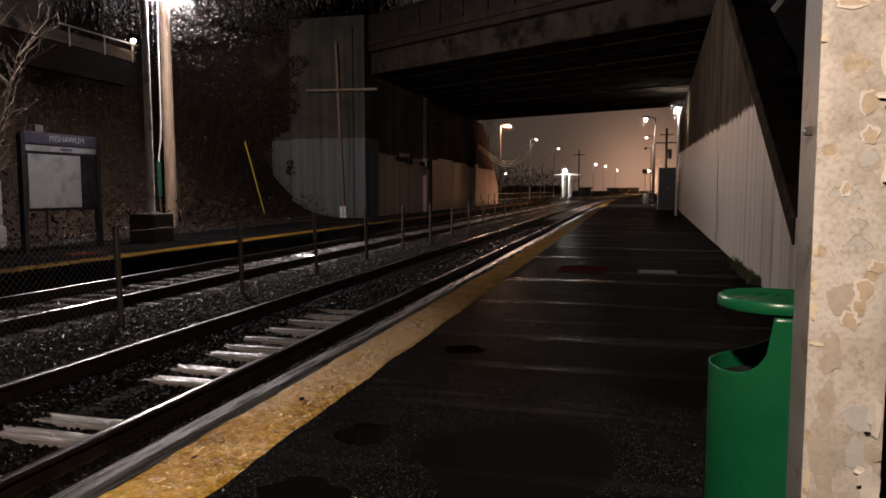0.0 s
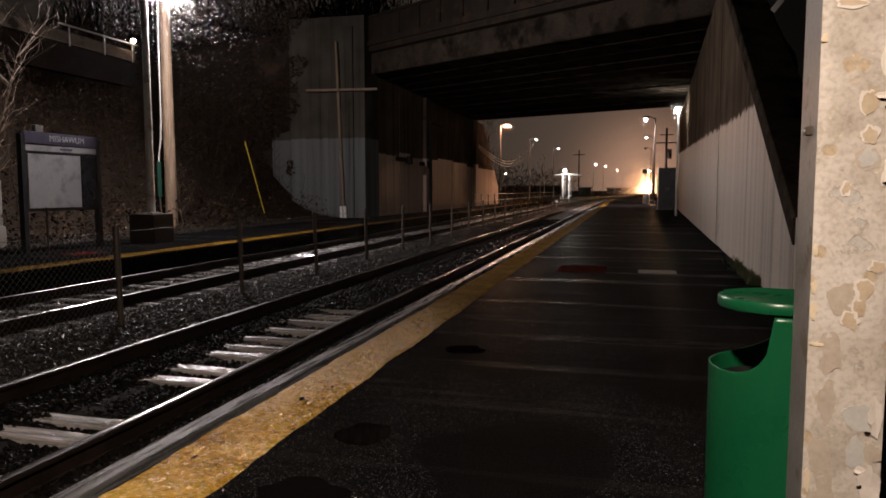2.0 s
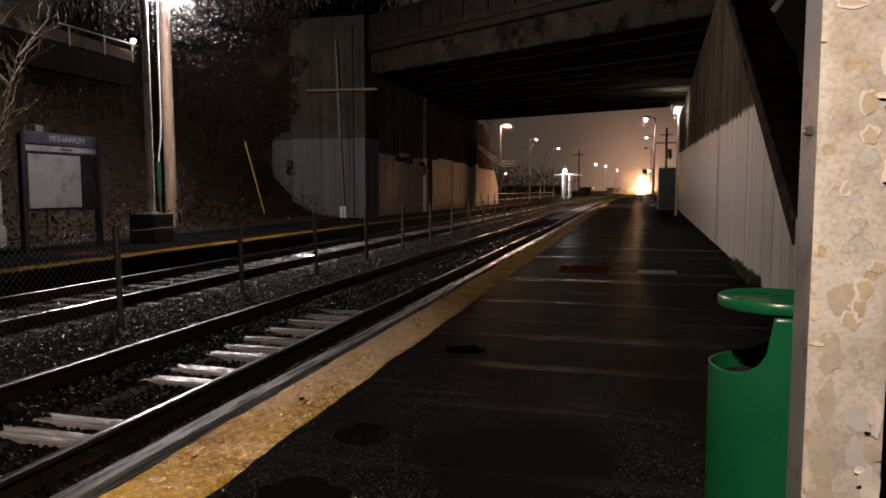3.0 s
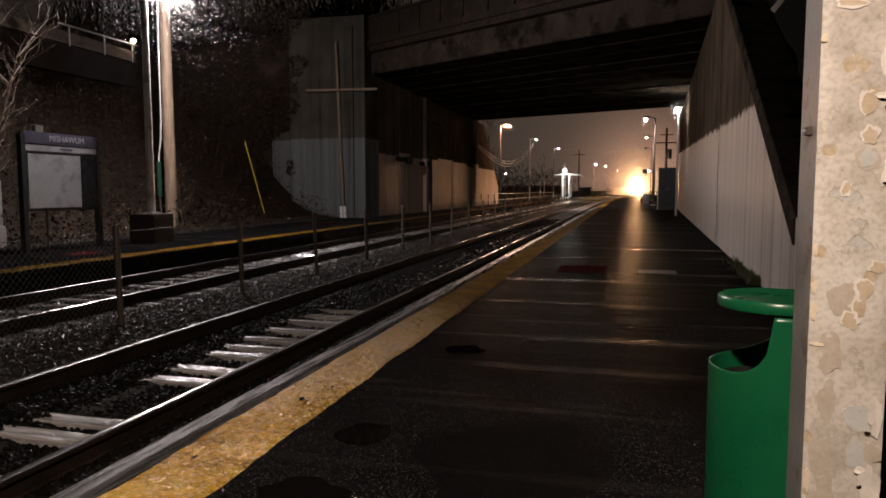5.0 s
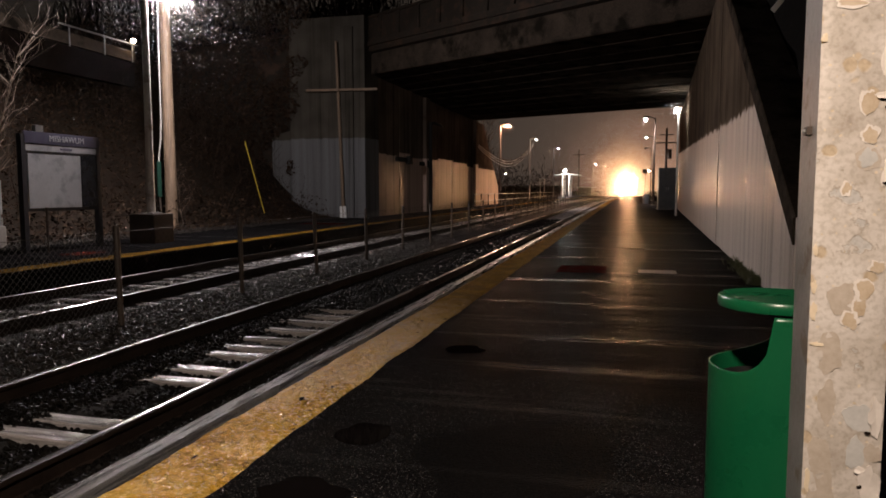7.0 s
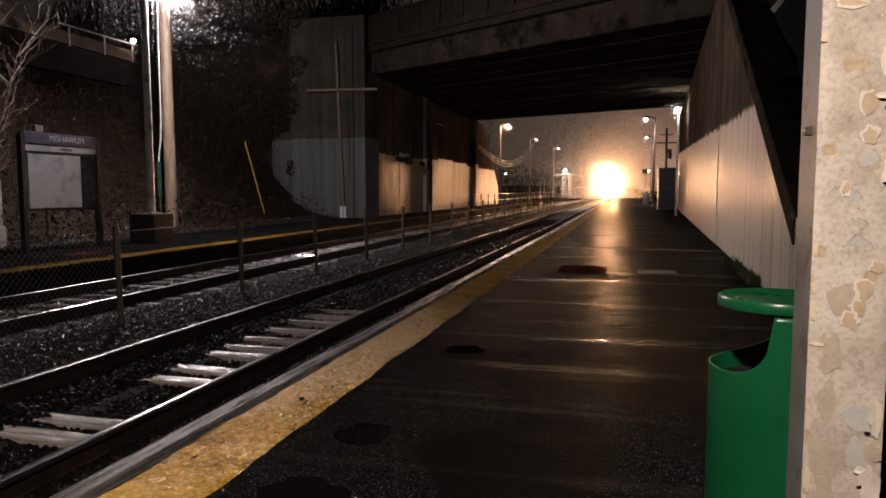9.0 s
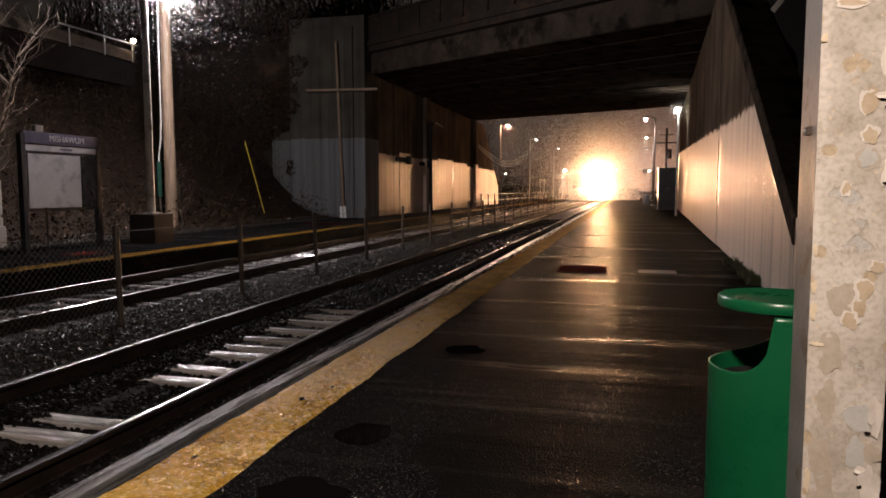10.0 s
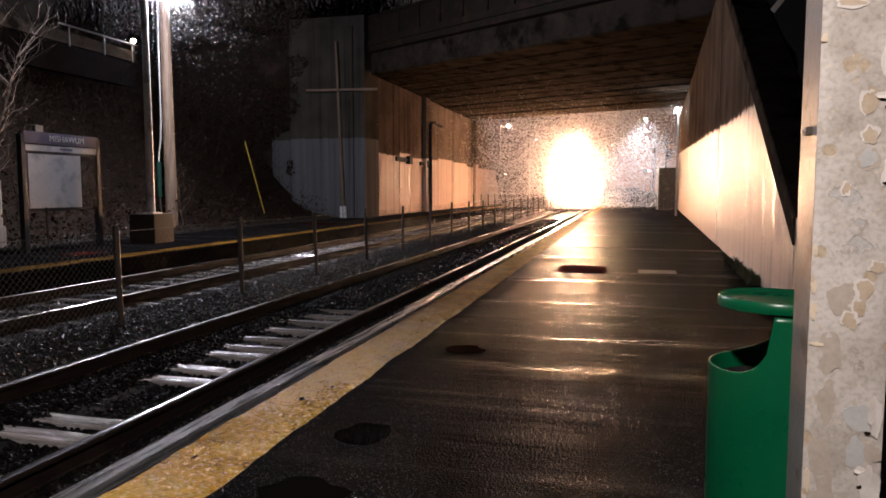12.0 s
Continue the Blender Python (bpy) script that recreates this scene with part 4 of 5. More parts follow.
bare_tree((-14.6, 12.6, bank_z(-14.6, 12.6)), 4.6, 0.036, 5, "slim bare tree with pale branches beside the notice board", stems=3)
bare_tree((-15.4, 12.4, bank_z(-15.4, 12.4)), 4.2, 0.030, 15, "slim bare tree with pale branches beside the notice board", stems=2)
bare_tree((-14.5, 20.7, bank_z(-14.5, 20.7)), 1.9, 0.022, 8, "small bare sapling at the foot of the embankment")
bare_tree((-17.0, 84.0, -0.1), 9.0, 0.12, 9, "bare tree beyond the bridge against the night sky")
bare_tree((-21.0, 100.0, -0.1), 11.0, 0.15, 10, "bare tree beyond the bridge against the night sky")
bare_tree((-24.0, 125.0, -0.1), 12.0, 0.16, 13, "bare tree beyond the bridge against the night sky")

# ---------------------------------------------------------------- far platform: notice board
board = thing("station_sign", "dark framed station notice board with a grey poster panel", "station sign", (-12.0, 0, 0))
for y in (11.78, 13.88):
    part("post", box((-0.06, y - 0.06, 0.0), (0.06, y + 0.06, 2.46), 0.008), SIGN_FRAME, board)
part("backing", box((-0.05, 11.84, 0.86), (0.03, 13.82, 2.46)), SIGN_FRAME, board)
part("name_panel", box((0.03, 11.80, 2.27), (0.06, 13.90, 2.52), 0.006), SIGN_PURPLE, board, "grey-purple name panel")
part("strip", box((0.031, 11.84, 2.12), (0.052, 13.86, 2.25)), SIGN_WHITE, board, "pale strip with small writing")
part("poster", box((0.031, 11.88, 0.92), (0.056, 13.32, 2.06), 0.004), SIGN_WHITE, board, "blank grey poster")
part("display", box((0.031, 13.36, 0.92), (0.05, 13.80, 2.06)), SIGN_GLASS, board, "dark side panel")
part("bar", box((0.052, 12.75, 2.165), (0.056, 13.10, 2.205)), SIGN_PURPLE, board)
part("cap_box", box((-0.05, 12.12, 2.52), (0.05, 12.32, 2.66), 0.01), GALV, board, "small metal box on top")
txt = bpy.data.curves.new("lettering", "FONT")
txt.body, txt.size, txt.align_x, txt.align_y, txt.extrude = "MISHAWUM", 0.185, "CENTER", "CENTER", 0.003
txt.materials.append(LETTER)
lt = new("lettering", txt)
lt.parent = board
lt.matrix_local = Matrix.Translation((0.064, 12.95, 2.395)) @ Matrix(((0, 0, 1, 0), (1, 0, 0, 0), (0, 1, 0, 0), (0, 0, 0, 1)))
solo("sign_stake", rod((-11.6, 11.95, 0.0), (-11.6, 11.95, 0.95), 0.022), STEEL_DARK, "thin steel stake in front of the notice board", "stake")
solo("utility_box", box((-0.25, -0.2, 0), (0.25, 0.2, 1.5), 0.02), GALV, "grey metal utility box behind the platform", "utility box", at=(-14.2, 12.9, bank_z(-14.2, 12.9)))
solo("utility_plinth", box((-0.3, -0.25, -0.4), (0.3, 0.25, 0.5), 0.02), CONCRETE, "low block wall beside the notice board", "block", at=(-13.8, 12.5, 0.0))

# lamp post on a concrete block
post = thing("street_lamp", "pale steel lamp post bolted to a concrete block, lit", "street lamp", (-11.5, 15.12, 0))
part("base_block", box((-0.36, -0.38, -0.05), (0.36, 0.38, 0.72), 0.02), STEEL_DARK, post, "dark stained concrete block")
part("base_plate", box((-0.18, -0.18, 0.72), (0.18, 0.18, 0.75), 0.005), GALV, post)
part("pole", rod((0, 0, 0.75), (0, 0, 6.75), 0.10, 0.075, 16), POLE_PAINT, post, smooth=True)
part("arm", tube([(0, 0, 6.55), (0.1, 0.25, 6.65), (0.22, 0.6, 6.65)], 0.035, 8), POLE_PAINT, post)
part("head", box((0.10, 0.45, 6.55), (0.50, 1.15, 6.70), 0.04), GALV, post)
part("lens", box((0.16, 0.55, 6.515), (0.44, 1.05, 6.555)), LENS_COOL, post, "glowing lamp glass")

# specks added round that lamp to spread its light into a halo
vs, fs = [], []
q = random.Random(77)
corners = [Vector(v) for v in ((1, 1, 1), (1, -1, -1), (-1, 1, -1), (-1, -1, 1))]
for _ in range(56000):
    d = Vector((q.gauss(0, 1), q.gauss(0, 1), q.gauss(0, 1))).normalized()
    c = Vector(LAMP_LEFT) + d * (0.35 + 4.2 * q.random() ** 1.6)
    if c.z < 0.2:
        continue
    e = Euler((q.uniform(0, 6.3), q.uniform(0, 6.3), q.uniform(0, 6.3))).to_quaternion()
    r = q.uniform(0.0017, 0.0033)
    k = len(vs)
    vs += [c + e @ v * r for v in corners]
    fs += [(k, k + 1, k + 2), (k, k + 3, k + 1), (k, k + 2, k + 3), (k + 1, k + 3, k + 2)]
me = bpy.data.meshes.new("halo_specks")
me.from_pydata(vs, [], fs)
me.materials.append(STREET_HALO)
tagged(new("halo_specks", me), "added specks that give the street lamp a halo", "rain", kind="stuff")

# wooden utility pole with a cable run up its side
pole = thing("utility_pole", "weathered wooden utility pole with a pale cable riser", "utility pole", (-14.0, 19.4, 0.25))
part("pole", rod((0, 0, -0.4), (0.0, -0.08, 10.5), 0.185, 0.14, 18), WOOD_POLE, pole, smooth=True)
part("riser", tube([(-0.27, -0.20, 1.9), (-0.26, -0.19, 2.15), (-0.21, -0.16, 2.6), (-0.18, -0.145, 3.2), (-0.165, -0.17, 6.0), (-0.14, -0.17, 9.5)], 0.024, 8), PALE_CABLE, pole, "pale plastic cable pipe")
part("conduit", tube([(-0.25, -0.19, -0.3), (-0.27, -0.20, 0.87)], 0.03, 8), STEEL_DARK, pole)
part("guard", tube([(-0.27, -0.20, 0.85), (-0.27, -0.20, 1.95)], 0.07, 8), GREEN_GUARD, pole, "green cable guard")
solo("guy_wire_guard", tube([(-14.5, 26.2, 0.35), (-14.5, 24.78, 3.2)], 0.024, 8), GUY, "leaning yellow guy-wire guard in the brush", "wire guard")

# walkway and bulkhead lamp on top of the embankment
rail_top = thing("road_barrier", "grey concrete barrier and handrail along the road above", "barrier", (0, 0, 0))
part("barrier", prism([(10.0, 6.8), (25.6, 6.62), (25.6, 7.05), (10.0, 7.22)], -20.3, -20.0, "x"), SOFFIT, rail_top)
part("footing", prism([(10.0, 5.6), (25.6, 5.6), (25.6, 6.58), (10.0, 6.76)], -20.40, -20.05, "x"), DARK_TWIG, rail_top, "near-black footing")
part("handrail", tube([(-19.95, 21.5, 7.32), (-19.95, 25.6, 7.32)], 0.03, 6), GALV, rail_top, "shiny wet handrail")
for y in (22.0, 23.8, 25.4):
    part("stanchion", rod((-19.97, y, 6.6), (-19.97, y, 7.32), 0.022, n=8), GALV, rail_top)
bl = thing("bulkhead_lamp", "small warm lamp glowing above the embankment", "lamp", (-20.1, 25.65, 7.1))
part("stem", rod((0, 0, -0.2), (0, 0, 0.3), 0.035), STEEL_DARK, bl)
bm = bmesh.new()
bmesh.ops.create_icosphere(bm, subdivisions=2, radius=0.10, matrix=pose(0.0, 0, 0.42))
part("globe", bm, LENS_WARM, bl, "glowing globe", smooth=True)

# pipe and fittings on the wing wall
pp = thing("pole_by_wall", "slim dark utility pole with a crossarm and white band at its foot", "utility pole", (0, 0, 0))
part("pole", rod((-12.95, 30.9, -0.05), (-13.25, 30.9, 8.2), 0.085, 0.055, 12), WOOD_POLE, pp, smooth=True)
part("crossarm", box((-14.85, 30.80, 5.82), (-11.3, 30.90, 5.93), 0.01, pose(0, 0, -0.12, 0, 0.9, 0)), WOOD_POLE, pp)
for x in (-13.04, -12.86):
    part("band", rod((x, 30.84, 0.0), (x - 0.012, 30.84, 0.55), 0.075, 0.075, 12), WHITE_BAND, pp, "white sleeve")
dp = thing("drain_pipe", "dark vertical drain pipe on the abutment", "drain pipe", (0, 0, 0))
part("pipe", tube([(-11.7, 41.65, -0.1), (-11.7, 41.65, 5.4)], 0.11, 10), RUBBER, dp)
part("elbow", tube([(-11.7, 41.65, 5.35), (-11.6, 42.2, 5.45), (-11.6, 44.0, 5.4)], 0.10, 10), RUBBER, dp)
for k, (y, z) in enumerate(((37.6, 2.98), (41.2, 2.88))):
    bx = thing("wall_fixture", "dark horizontal conduit box fixed to the abutment", "conduit", (-11.98, y, z), group="abutment fixtures")
    part("arm", box((0.0, -1.9 + 0.9 * k, -0.12), (0.10, 0.0, 0.12), 0.01), RUBBER, bx)
    part("body", box((0.0, -0.05, -0.22), (0.26, 0.45, 0.22), 0.03), RUBBER, bx)

# cables sagging across the opening
for k in range(3):
    a, b = Vector((-11.9, 56.2, 5.1 - 0.12 * k)), Vector((-11.5, 89.0, 7.3 - 0.15 * k))
    pts = [a.lerp(b, i / 16) - Vector((0, 0, (1.9 + 0.12 * k) * math.sin(math.pi * i / 16))) for i in range(17)]
    solo("sagging_cable", tube(pts, 0.016, 5), PALE_CABLE, "pale cable sagging from the abutment to a lamp post", "cable", group="sagging cables")


# ---------------------------------------------------------------- lamps along the line
def halo(at, r):
    """Specks added close round a lamp, which scatter its light into a halo."""
    vs, fs = [], []
    q = random.Random(int(at.y * 10))
    for _ in range(700):
        d = Vector((q.gauss(0, 1), q.gauss(0, 1), q.gauss(0, 1))).normalized()
        c = at + d * r * (1.25 + 3.2 * q.random() ** 1.6)
        e = Euler((q.uniform(0, 6.3), q.uniform(0, 6.3), q.uniform(0, 6.3))).to_quaternion()
        k = len(vs)
        vs += [c + e @ v * r * 0.07 for v in corners]
        fs += [(k, k + 1, k + 2), (k, k + 3, k + 1), (k, k + 2, k + 3), (k + 1, k + 3, k + 2)]
    me = bpy.data.meshes.new("halo_specks")
    me.from_pydata(vs, [], fs)
    me.materials.append(HALO)
    tagged(new("halo_specks", me), "added specks that give a lamp a halo", "rain", kind="stuff")


def platform_lamp(x, y, height, reach, label, lens, z0=0.0, head=0.22, tone=POLE_PAINT):
    t = thing("platform_lamp", label, "street lamp", (x, y, z0), group="platform lamps")
    part("foot", box((-0.2, -0.2, -0.1), (0.2, 0.2, 0.12), 0.02), CONCRETE, t)
    part("pole", rod((0, 0, 0.1), (0, 0, height), 0.075, 0.05, 12), tone, t, smooth=True)
    part("arm", tube([(0, 0, height - 0.1), (reach * 0.5, 0, height + 0.08), (reach * 0.9, 0, height + 0.1)], 0.04, 8), tone, t)
    part("head", lathe([(0.05, 0.25), (0.16, 0.22), (0.26, 0.08), (0.24, 0.03)], 16), STEEL_DARK, t, smooth=True).matrix_local = pose(reach, 0, height - 0.08)
    bm = bmesh.new()
    bmesh.ops.create_icosphere(bm, subdivisions=2, radius=head, matrix=pose(reach, 0, height - 0.08) @ Matrix.Diagonal((1, 1, 0.75, 1)))
    part("lens", bm, lens, t, "glowing lamp glass", smooth=True)
    if lens is not SIGN_WHITE:
        halo(Vector((x + reach, y, z0 + height - 0.08)), head)
    return t


platform_lamp(-12.0, 67.7, 7.6, 0.75, "tall platform lamp, lit, beside the abutment", LENS_NEUTRAL, head=0.12, tone=STEEL_DARK)
platform_lamp(-12.0, 89.3, 7.75, 0.75, "tall pale platform lamp, lit, beyond the bridge", LENS_NEUTRAL, head=0.12)
platform_lamp(-12.0, 119.2, 8.3, 0.75, "tall pale platform lamp, lit, beyond the bridge", LENS_NEUTRAL, head=0.13)
platform_lamp(-9.2, 200.0, 8.5, 0.7, "distant platform lamp, lit", LENS_NEUTRAL, head=0.2)
platform_lamp(-8.0, 245.0, 9.5, 0.7, "distant platform lamp, lit", LENS_WARM, head=0.2)
platform_lamp(-4.5, 270.0, 9.0, 0.7, "distant platform lamp, lit", LENS_WARM, head=0.22)
platform_lamp(2.17, 62.0, 7.35, -0.78, "tall dark platform lamp, lit, with its head toward the track", LENS_NEUTRAL, head=0.12, tone=STEEL_DARK)
platform_lamp(3.05, 92.0, 7.95, -0.85, "tall dark platform lamp, lit, with its head toward the track", LENS_NEUTRAL, head=0.13, tone=STEEL_DARK)
platform_lamp(3.6, 118.0, 8.0, -0.9, "tall dark platform lamp, unlit, with its head toward the track", SIGN_WHITE, head=0.2, tone=STEEL_DARK)
platform_lamp(5.0, 150.0, 5.4, -0.8, "short platform lamp near the end of the platform, lit", LENS_WARM, head=0.2, tone=STEEL_DARK)

wl_ = thing("wall_lamp", "bright white lamp on a slim pole by the wall", "lamp", (2.42, 37.6, 0))
part("pole", rod((0.0, 0, 0), (0.0, 0, 5.2), 0.055, 0.05, 10), POLE_PAINT, wl_)
part("bracket", tube([(0.0, 0, 5.1), (-0.03, -0.05, 5.3), (-0.1, -0.1, 5.42)], 0.03, 6), STEEL_DARK, wl_)
bm = bmesh.new()
bmesh.ops.create_icosphere(bm, subdivisions=2, radius=0.13, matrix=pose(-0.08, -0.15, 5.3))
part("lens", bm, LENS_NEUTRAL, wl_, "glowing lamp glass", smooth=True)
halo(Vector((2.34, 37.45, 5.3)), 0.15)

# lamp that lights this end of the platform, behind the viewer
pl = thing("canopy_lamp", "warm lamp on a slim post by the column", "lamp", (0.75, -0.6, 0))
part("pole", rod((0, 0, 0), (0, 0, 3.50), 0.06, 0.05, 12), POLE_PAINT, pl)
part("arm", tube([(0, 0, 3.45), (-0.4, 0.12, 3.52), (-0.8, 0.25, 3.52)], 0.03, 8), POLE_PAINT, pl)
part("head", box((-1.2, 0.05, 3.44), (-0.7, 0.55, 3.54), 0.03), GALV, pl)

# ---------------------------------------------------------------- platform beyond the bridge
cab = thing("equipment_cabinet", "tall dark grey equipment cabinet on the platform", "cabinet", (2.0, 49.2, 0))
part("body", box((0.02, 0.0, 0.05), (1.15, 1.6, 2.80), 0.03), BOX_GREY, cab)
part("plinth", box((-0.02, -0.05, -0.05), (1.2, 1.65, 0.06), 0.01), CONCRETE, cab)
for k in range(2):
    d = part("door", box((0.06 + 0.54 * k, -0.03, 0.15), (0.57 + 0.54 * k, 0.0, 2.7), 0.008), BOX_GREY, cab)
    part("handle", box((0.50 if k == 0 else 0.64, -0.06, 1.3), (0.53 if k == 0 else 0.67, -0.03, 1.5), 0.005), GALV, d)
ut = thing("utility_pole", "dark wooden utility pole with crossarms beyond the platform", "utility pole", (4.6, 92.0, -0.2))
part("pole", rod((0, 0, 0), (0, 0, 9.2), 0.19, 0.13, 12), STEEL_DARK, ut)
part("crossarm", box((-1.3, -0.06, 7.3), (1.3, 0.06, 7.45)), STEEL_DARK, ut)
part("crossarm", box((-0.8, -0.06, 8.3), (0.8, 0.06, 8.42)), STEEL_DARK, ut)
part("transformer", rod((0.38, 0, 5.4), (0.38, 0, 6.6), 0.28), STEEL_DARK, ut)
ut2 = thing("utility_pole", "distant dark utility pole with a crossarm", "utility pole", (-13.5, 205.0, -0.3))
part("pole", rod((0, 0, 0), (0, 0, 13.0), 0.22, 0.15, 10), STEEL_DARK, ut2)
part("crossarm", box((-1.6, -0.06, 11.6), (1.6, 0.06, 11.8)), STEEL_DARK, ut2)
be = thing("bench", "dark low bench on the platform beyond the bridge", "bench", (1.35, 78.5, 0))
part("seat", box((0, 0, 0.40), (0.95, 1.6, 0.47), 0.01), STEEL_DARK, be)
part("backrest", box((0.88, 0, 0.5), (0.95, 1.6, 0.85), 0.01), STEEL_DARK, be)
for y in (0.15, 1.4):
    part("leg", box((0.05, y, 0), (0.9, y + 0.06, 0.40)), STEEL_DARK, be)
solo("trash_can", lathe([(0.26, 0.0), (0.30, 0.06), (0.30, 0.88), (0.27, 0.93), (0.1, 0.98)], 20), BOX_GREY, "dark round litter bin far along the platform", "trash can", at=(1.75, 70.0, 0), smooth=True)
sn = thing("platform_sign", "small dark sign on a post at the platform end", "sign", (2.6, 110.0, 0))
part("post", rod((0, 0, 0), (0, 0, 4.5), 0.035), STEEL_DARK, sn)
part("panel", box((-0.45, -0.03, 3.8), (0.2, 0.03, 4.45)), STEEL_DARK, sn)

# shelter on the far platform
sh = thing("platform_shelter", "open platform shelter with a flat canopy, lit from below", "shelter", (-12.4, 148.0, 0))
part("canopy", prism([(-2.6, 4.55), (0, 4.85), (2.9, 4.5), (2.9, 4.35), (0, 4.65), (-2.6, 4.4)], 0, 9, "y"), ROOF, sh)
for x in (-0.7, 0.6):
    for y in (0.5, 4.0, 8.2):
        part("column", rod((x, y, -0.1), (x, y, 4.6), 0.09), POLE_PAINT, sh)
bm = bmesh.new()
bmesh.ops.create_icosphere(bm, subdivisions=2, radius=0.26, matrix=pose(-0.25, 0.3, 5.45))
part("lamp_globe", bm, LENS_NEUTRAL, sh, "bright lamp above the canopy", smooth=True)
part("lamp_stem", rod((-0.25, 0.3, 4.6), (-0.25, 0.3, 5.2), 0.06), STEEL_DARK, sh)
halo(Vector((-12.65, 148.3, 5.45)), 0.3)
ks = thing("kiosk", "low pale kiosk beside the shelter", "kiosk", (-8.5 - 4, 190.0, 0))
part("body", box((0, 0, 0), (3.2, 2.5, 1.9), 0.05), CONCRETE, ks)
part("roof", box((-0.3, -0.3, 1.9), (3.5, 2.8, 2.15), 0.04), WHITE_BAND, ks)
gt = thing("ticket_machine", "small lit ticket machine under a little frame", "ticket machine", (-12.3, 104.6, 0))
for x in (-0.25, 0.35):
    part("leg", box((x, 0, 0), (x + 0.1, 0.1, 2.7)), POLE_PAINT, gt)
part("hood", box((-0.3, -0.05, 2.6), (0.5, 0.4, 2.95), 0.03), POLE_PAINT, gt)
lo_ = thing("low_lamp", "small bright lamp low beside the far platform", "lamp", (-12.0, 71.0, 0))
part("post", rod((0, 0, 0), (0, 0, 2.9), 0.035), STEEL_DARK, lo_)
bm = bmesh.new()
bmesh.ops.create_icosphere(bm, subdivisions=2, radius=0.09, matrix=pose(0, 0, 2.96))
part("globe", bm, LENS_SMALL, lo_, smooth=True)

# fence along the far platform beyond the bridge
pf = thing("platform_railing", "dark steel railing along the far platform", "railing", (0, 0, 0))
for k in range(22):
    p, a = on_line(-9.95, 46 + 2.6 * k, 0)
    part("post", box((-0.03, -0.03, 0), (0.03, 0.03, 1.05)), STEEL_DARK, pf).matrix_local = Matrix.Translation(p)
for z in (0.55, 1.02):
    part("rail", tube([on_line(-9.95, 46 + 2.6 * k, z)[0] for k in range(22)], 0.022, 5), GALV, pf)

# dark town and trees behind
def far_block(x, y, w, d, h, roof=0.0):
    t = thing("far_building", "low dark building beyond the end of the platforms", "building", (x, y, -0.4), group="far buildings")
    part("wall", box((0, 0, 0), (w, d, h)), DISTANT, t)
    part("roof", box((-0.4, -0.4, h), (w + 0.4, d + 0.4, h + 0.3)), ROOF, t)
    for k in range(int(w / 4)):
        part("window", box((1.2 + 4 * k, -0.06, h * 0.45), (2.4 + 4 * k, 0.0, h * 0.75)), CAB_GLASS, t)


far_block(-9.0, 330.0, 14.0, 10.0, 2.6)
far_block(-52.0, 300.0, 24.0, 12.0, 3.4)
far_block(8.0, 130.0, 8.0, 12.0, 3.0)
vs, fs = [], []
q = random.Random(31)
for side, x0, x1, y0, y1, n in ((-1, -60, -16, 66, 260, 8000), (1, 5, 14, 50, 120, 900)):
    for _ in range(n):
        x, y = q.uniform(x0, x1), q.uniform(y0, y1)
        top = ((6.5 if side < 0 else 3.2) + 4.5 * noise.noise(Vector((x * 0.09, y * 0.05, side)))) * min(1.0, (abs(x) - 4.0) / 9.0)
        z = q.uniform(-0.4, max(0.5, top))
        e = Euler((q.uniform(-1.5, 1.5), q.uniform(-1.5, 1.5), q.uniform(0, 6.3))).to_quaternion()
        s = q.uniform(0.25, 0.8)
        k = len(vs)
        c = Vector((x, y, z))
        vs += [c + e @ Vector(v) * s for v in ((-1, 0, 0), (0, -.12, 0), (1, 0, .1), (0, .12, 0))]
        fs += [(k, k + 1, k + 2, k + 3)]
me = bpy.data.meshes.new("far_thicket")
me.from_pydata(vs, [], fs)
me.materials.append(TWIG)
tagged(new("far_thicket", me), "dark leafless thicket along the railway beyond the bridge", "thicket", kind="stuff")

# ---------------------------------------------------------------- this end of the platform
# column with old paint
col = thing("steel_column", "square column thick with peeling, blistered pale paint", "column", (0.615, 2.29, 0))
W = 0.102
bm = bmesh.new()
NZ, NW = 150, 12
rows_ = []
for j in range(NZ + 1):
    z = 3.4 * j / NZ
    row = []
    for i in range(NW + 1):
        u = -W + 2 * W * i / NW
        d = 0.0025 * noise.noise(Vector((u * 22, z * 22, 3))) + 0.0015 * noise.noise(Vector((u * 60, z * 60, 1)))
        edge_in = 0.004 * (1 if i in (0, NW) else 0) * (1 + noise.noise(Vector((i, z * 9, 2))))
        row.append(bm.verts.new((u * (1 - edge_in), -W + d + edge_in, z)))
    rows_.append(row)
for a, b in zip(rows_, rows_[1:]):
    for k in range(NW):
        bm.faces.new((a[k], a[k + 1], b[k + 1], b[k]))
bmesh.ops.recalc_face_normals(bm, faces=bm.faces[:])
part("front_face", bm, PAINT, col, "peeling cream and grey paint", smooth=True)
part("shaft", box((-W + 0.001, -W + 0.006, 0), (W - 0.001, W, 3.4), 0.004), SHADED_SIDE_PAINT, col)
part("base_plate", box((-0.17, -0.17, 0), (0.17, 0.17, 0.02), 0.004), STEEL_DARK, col)


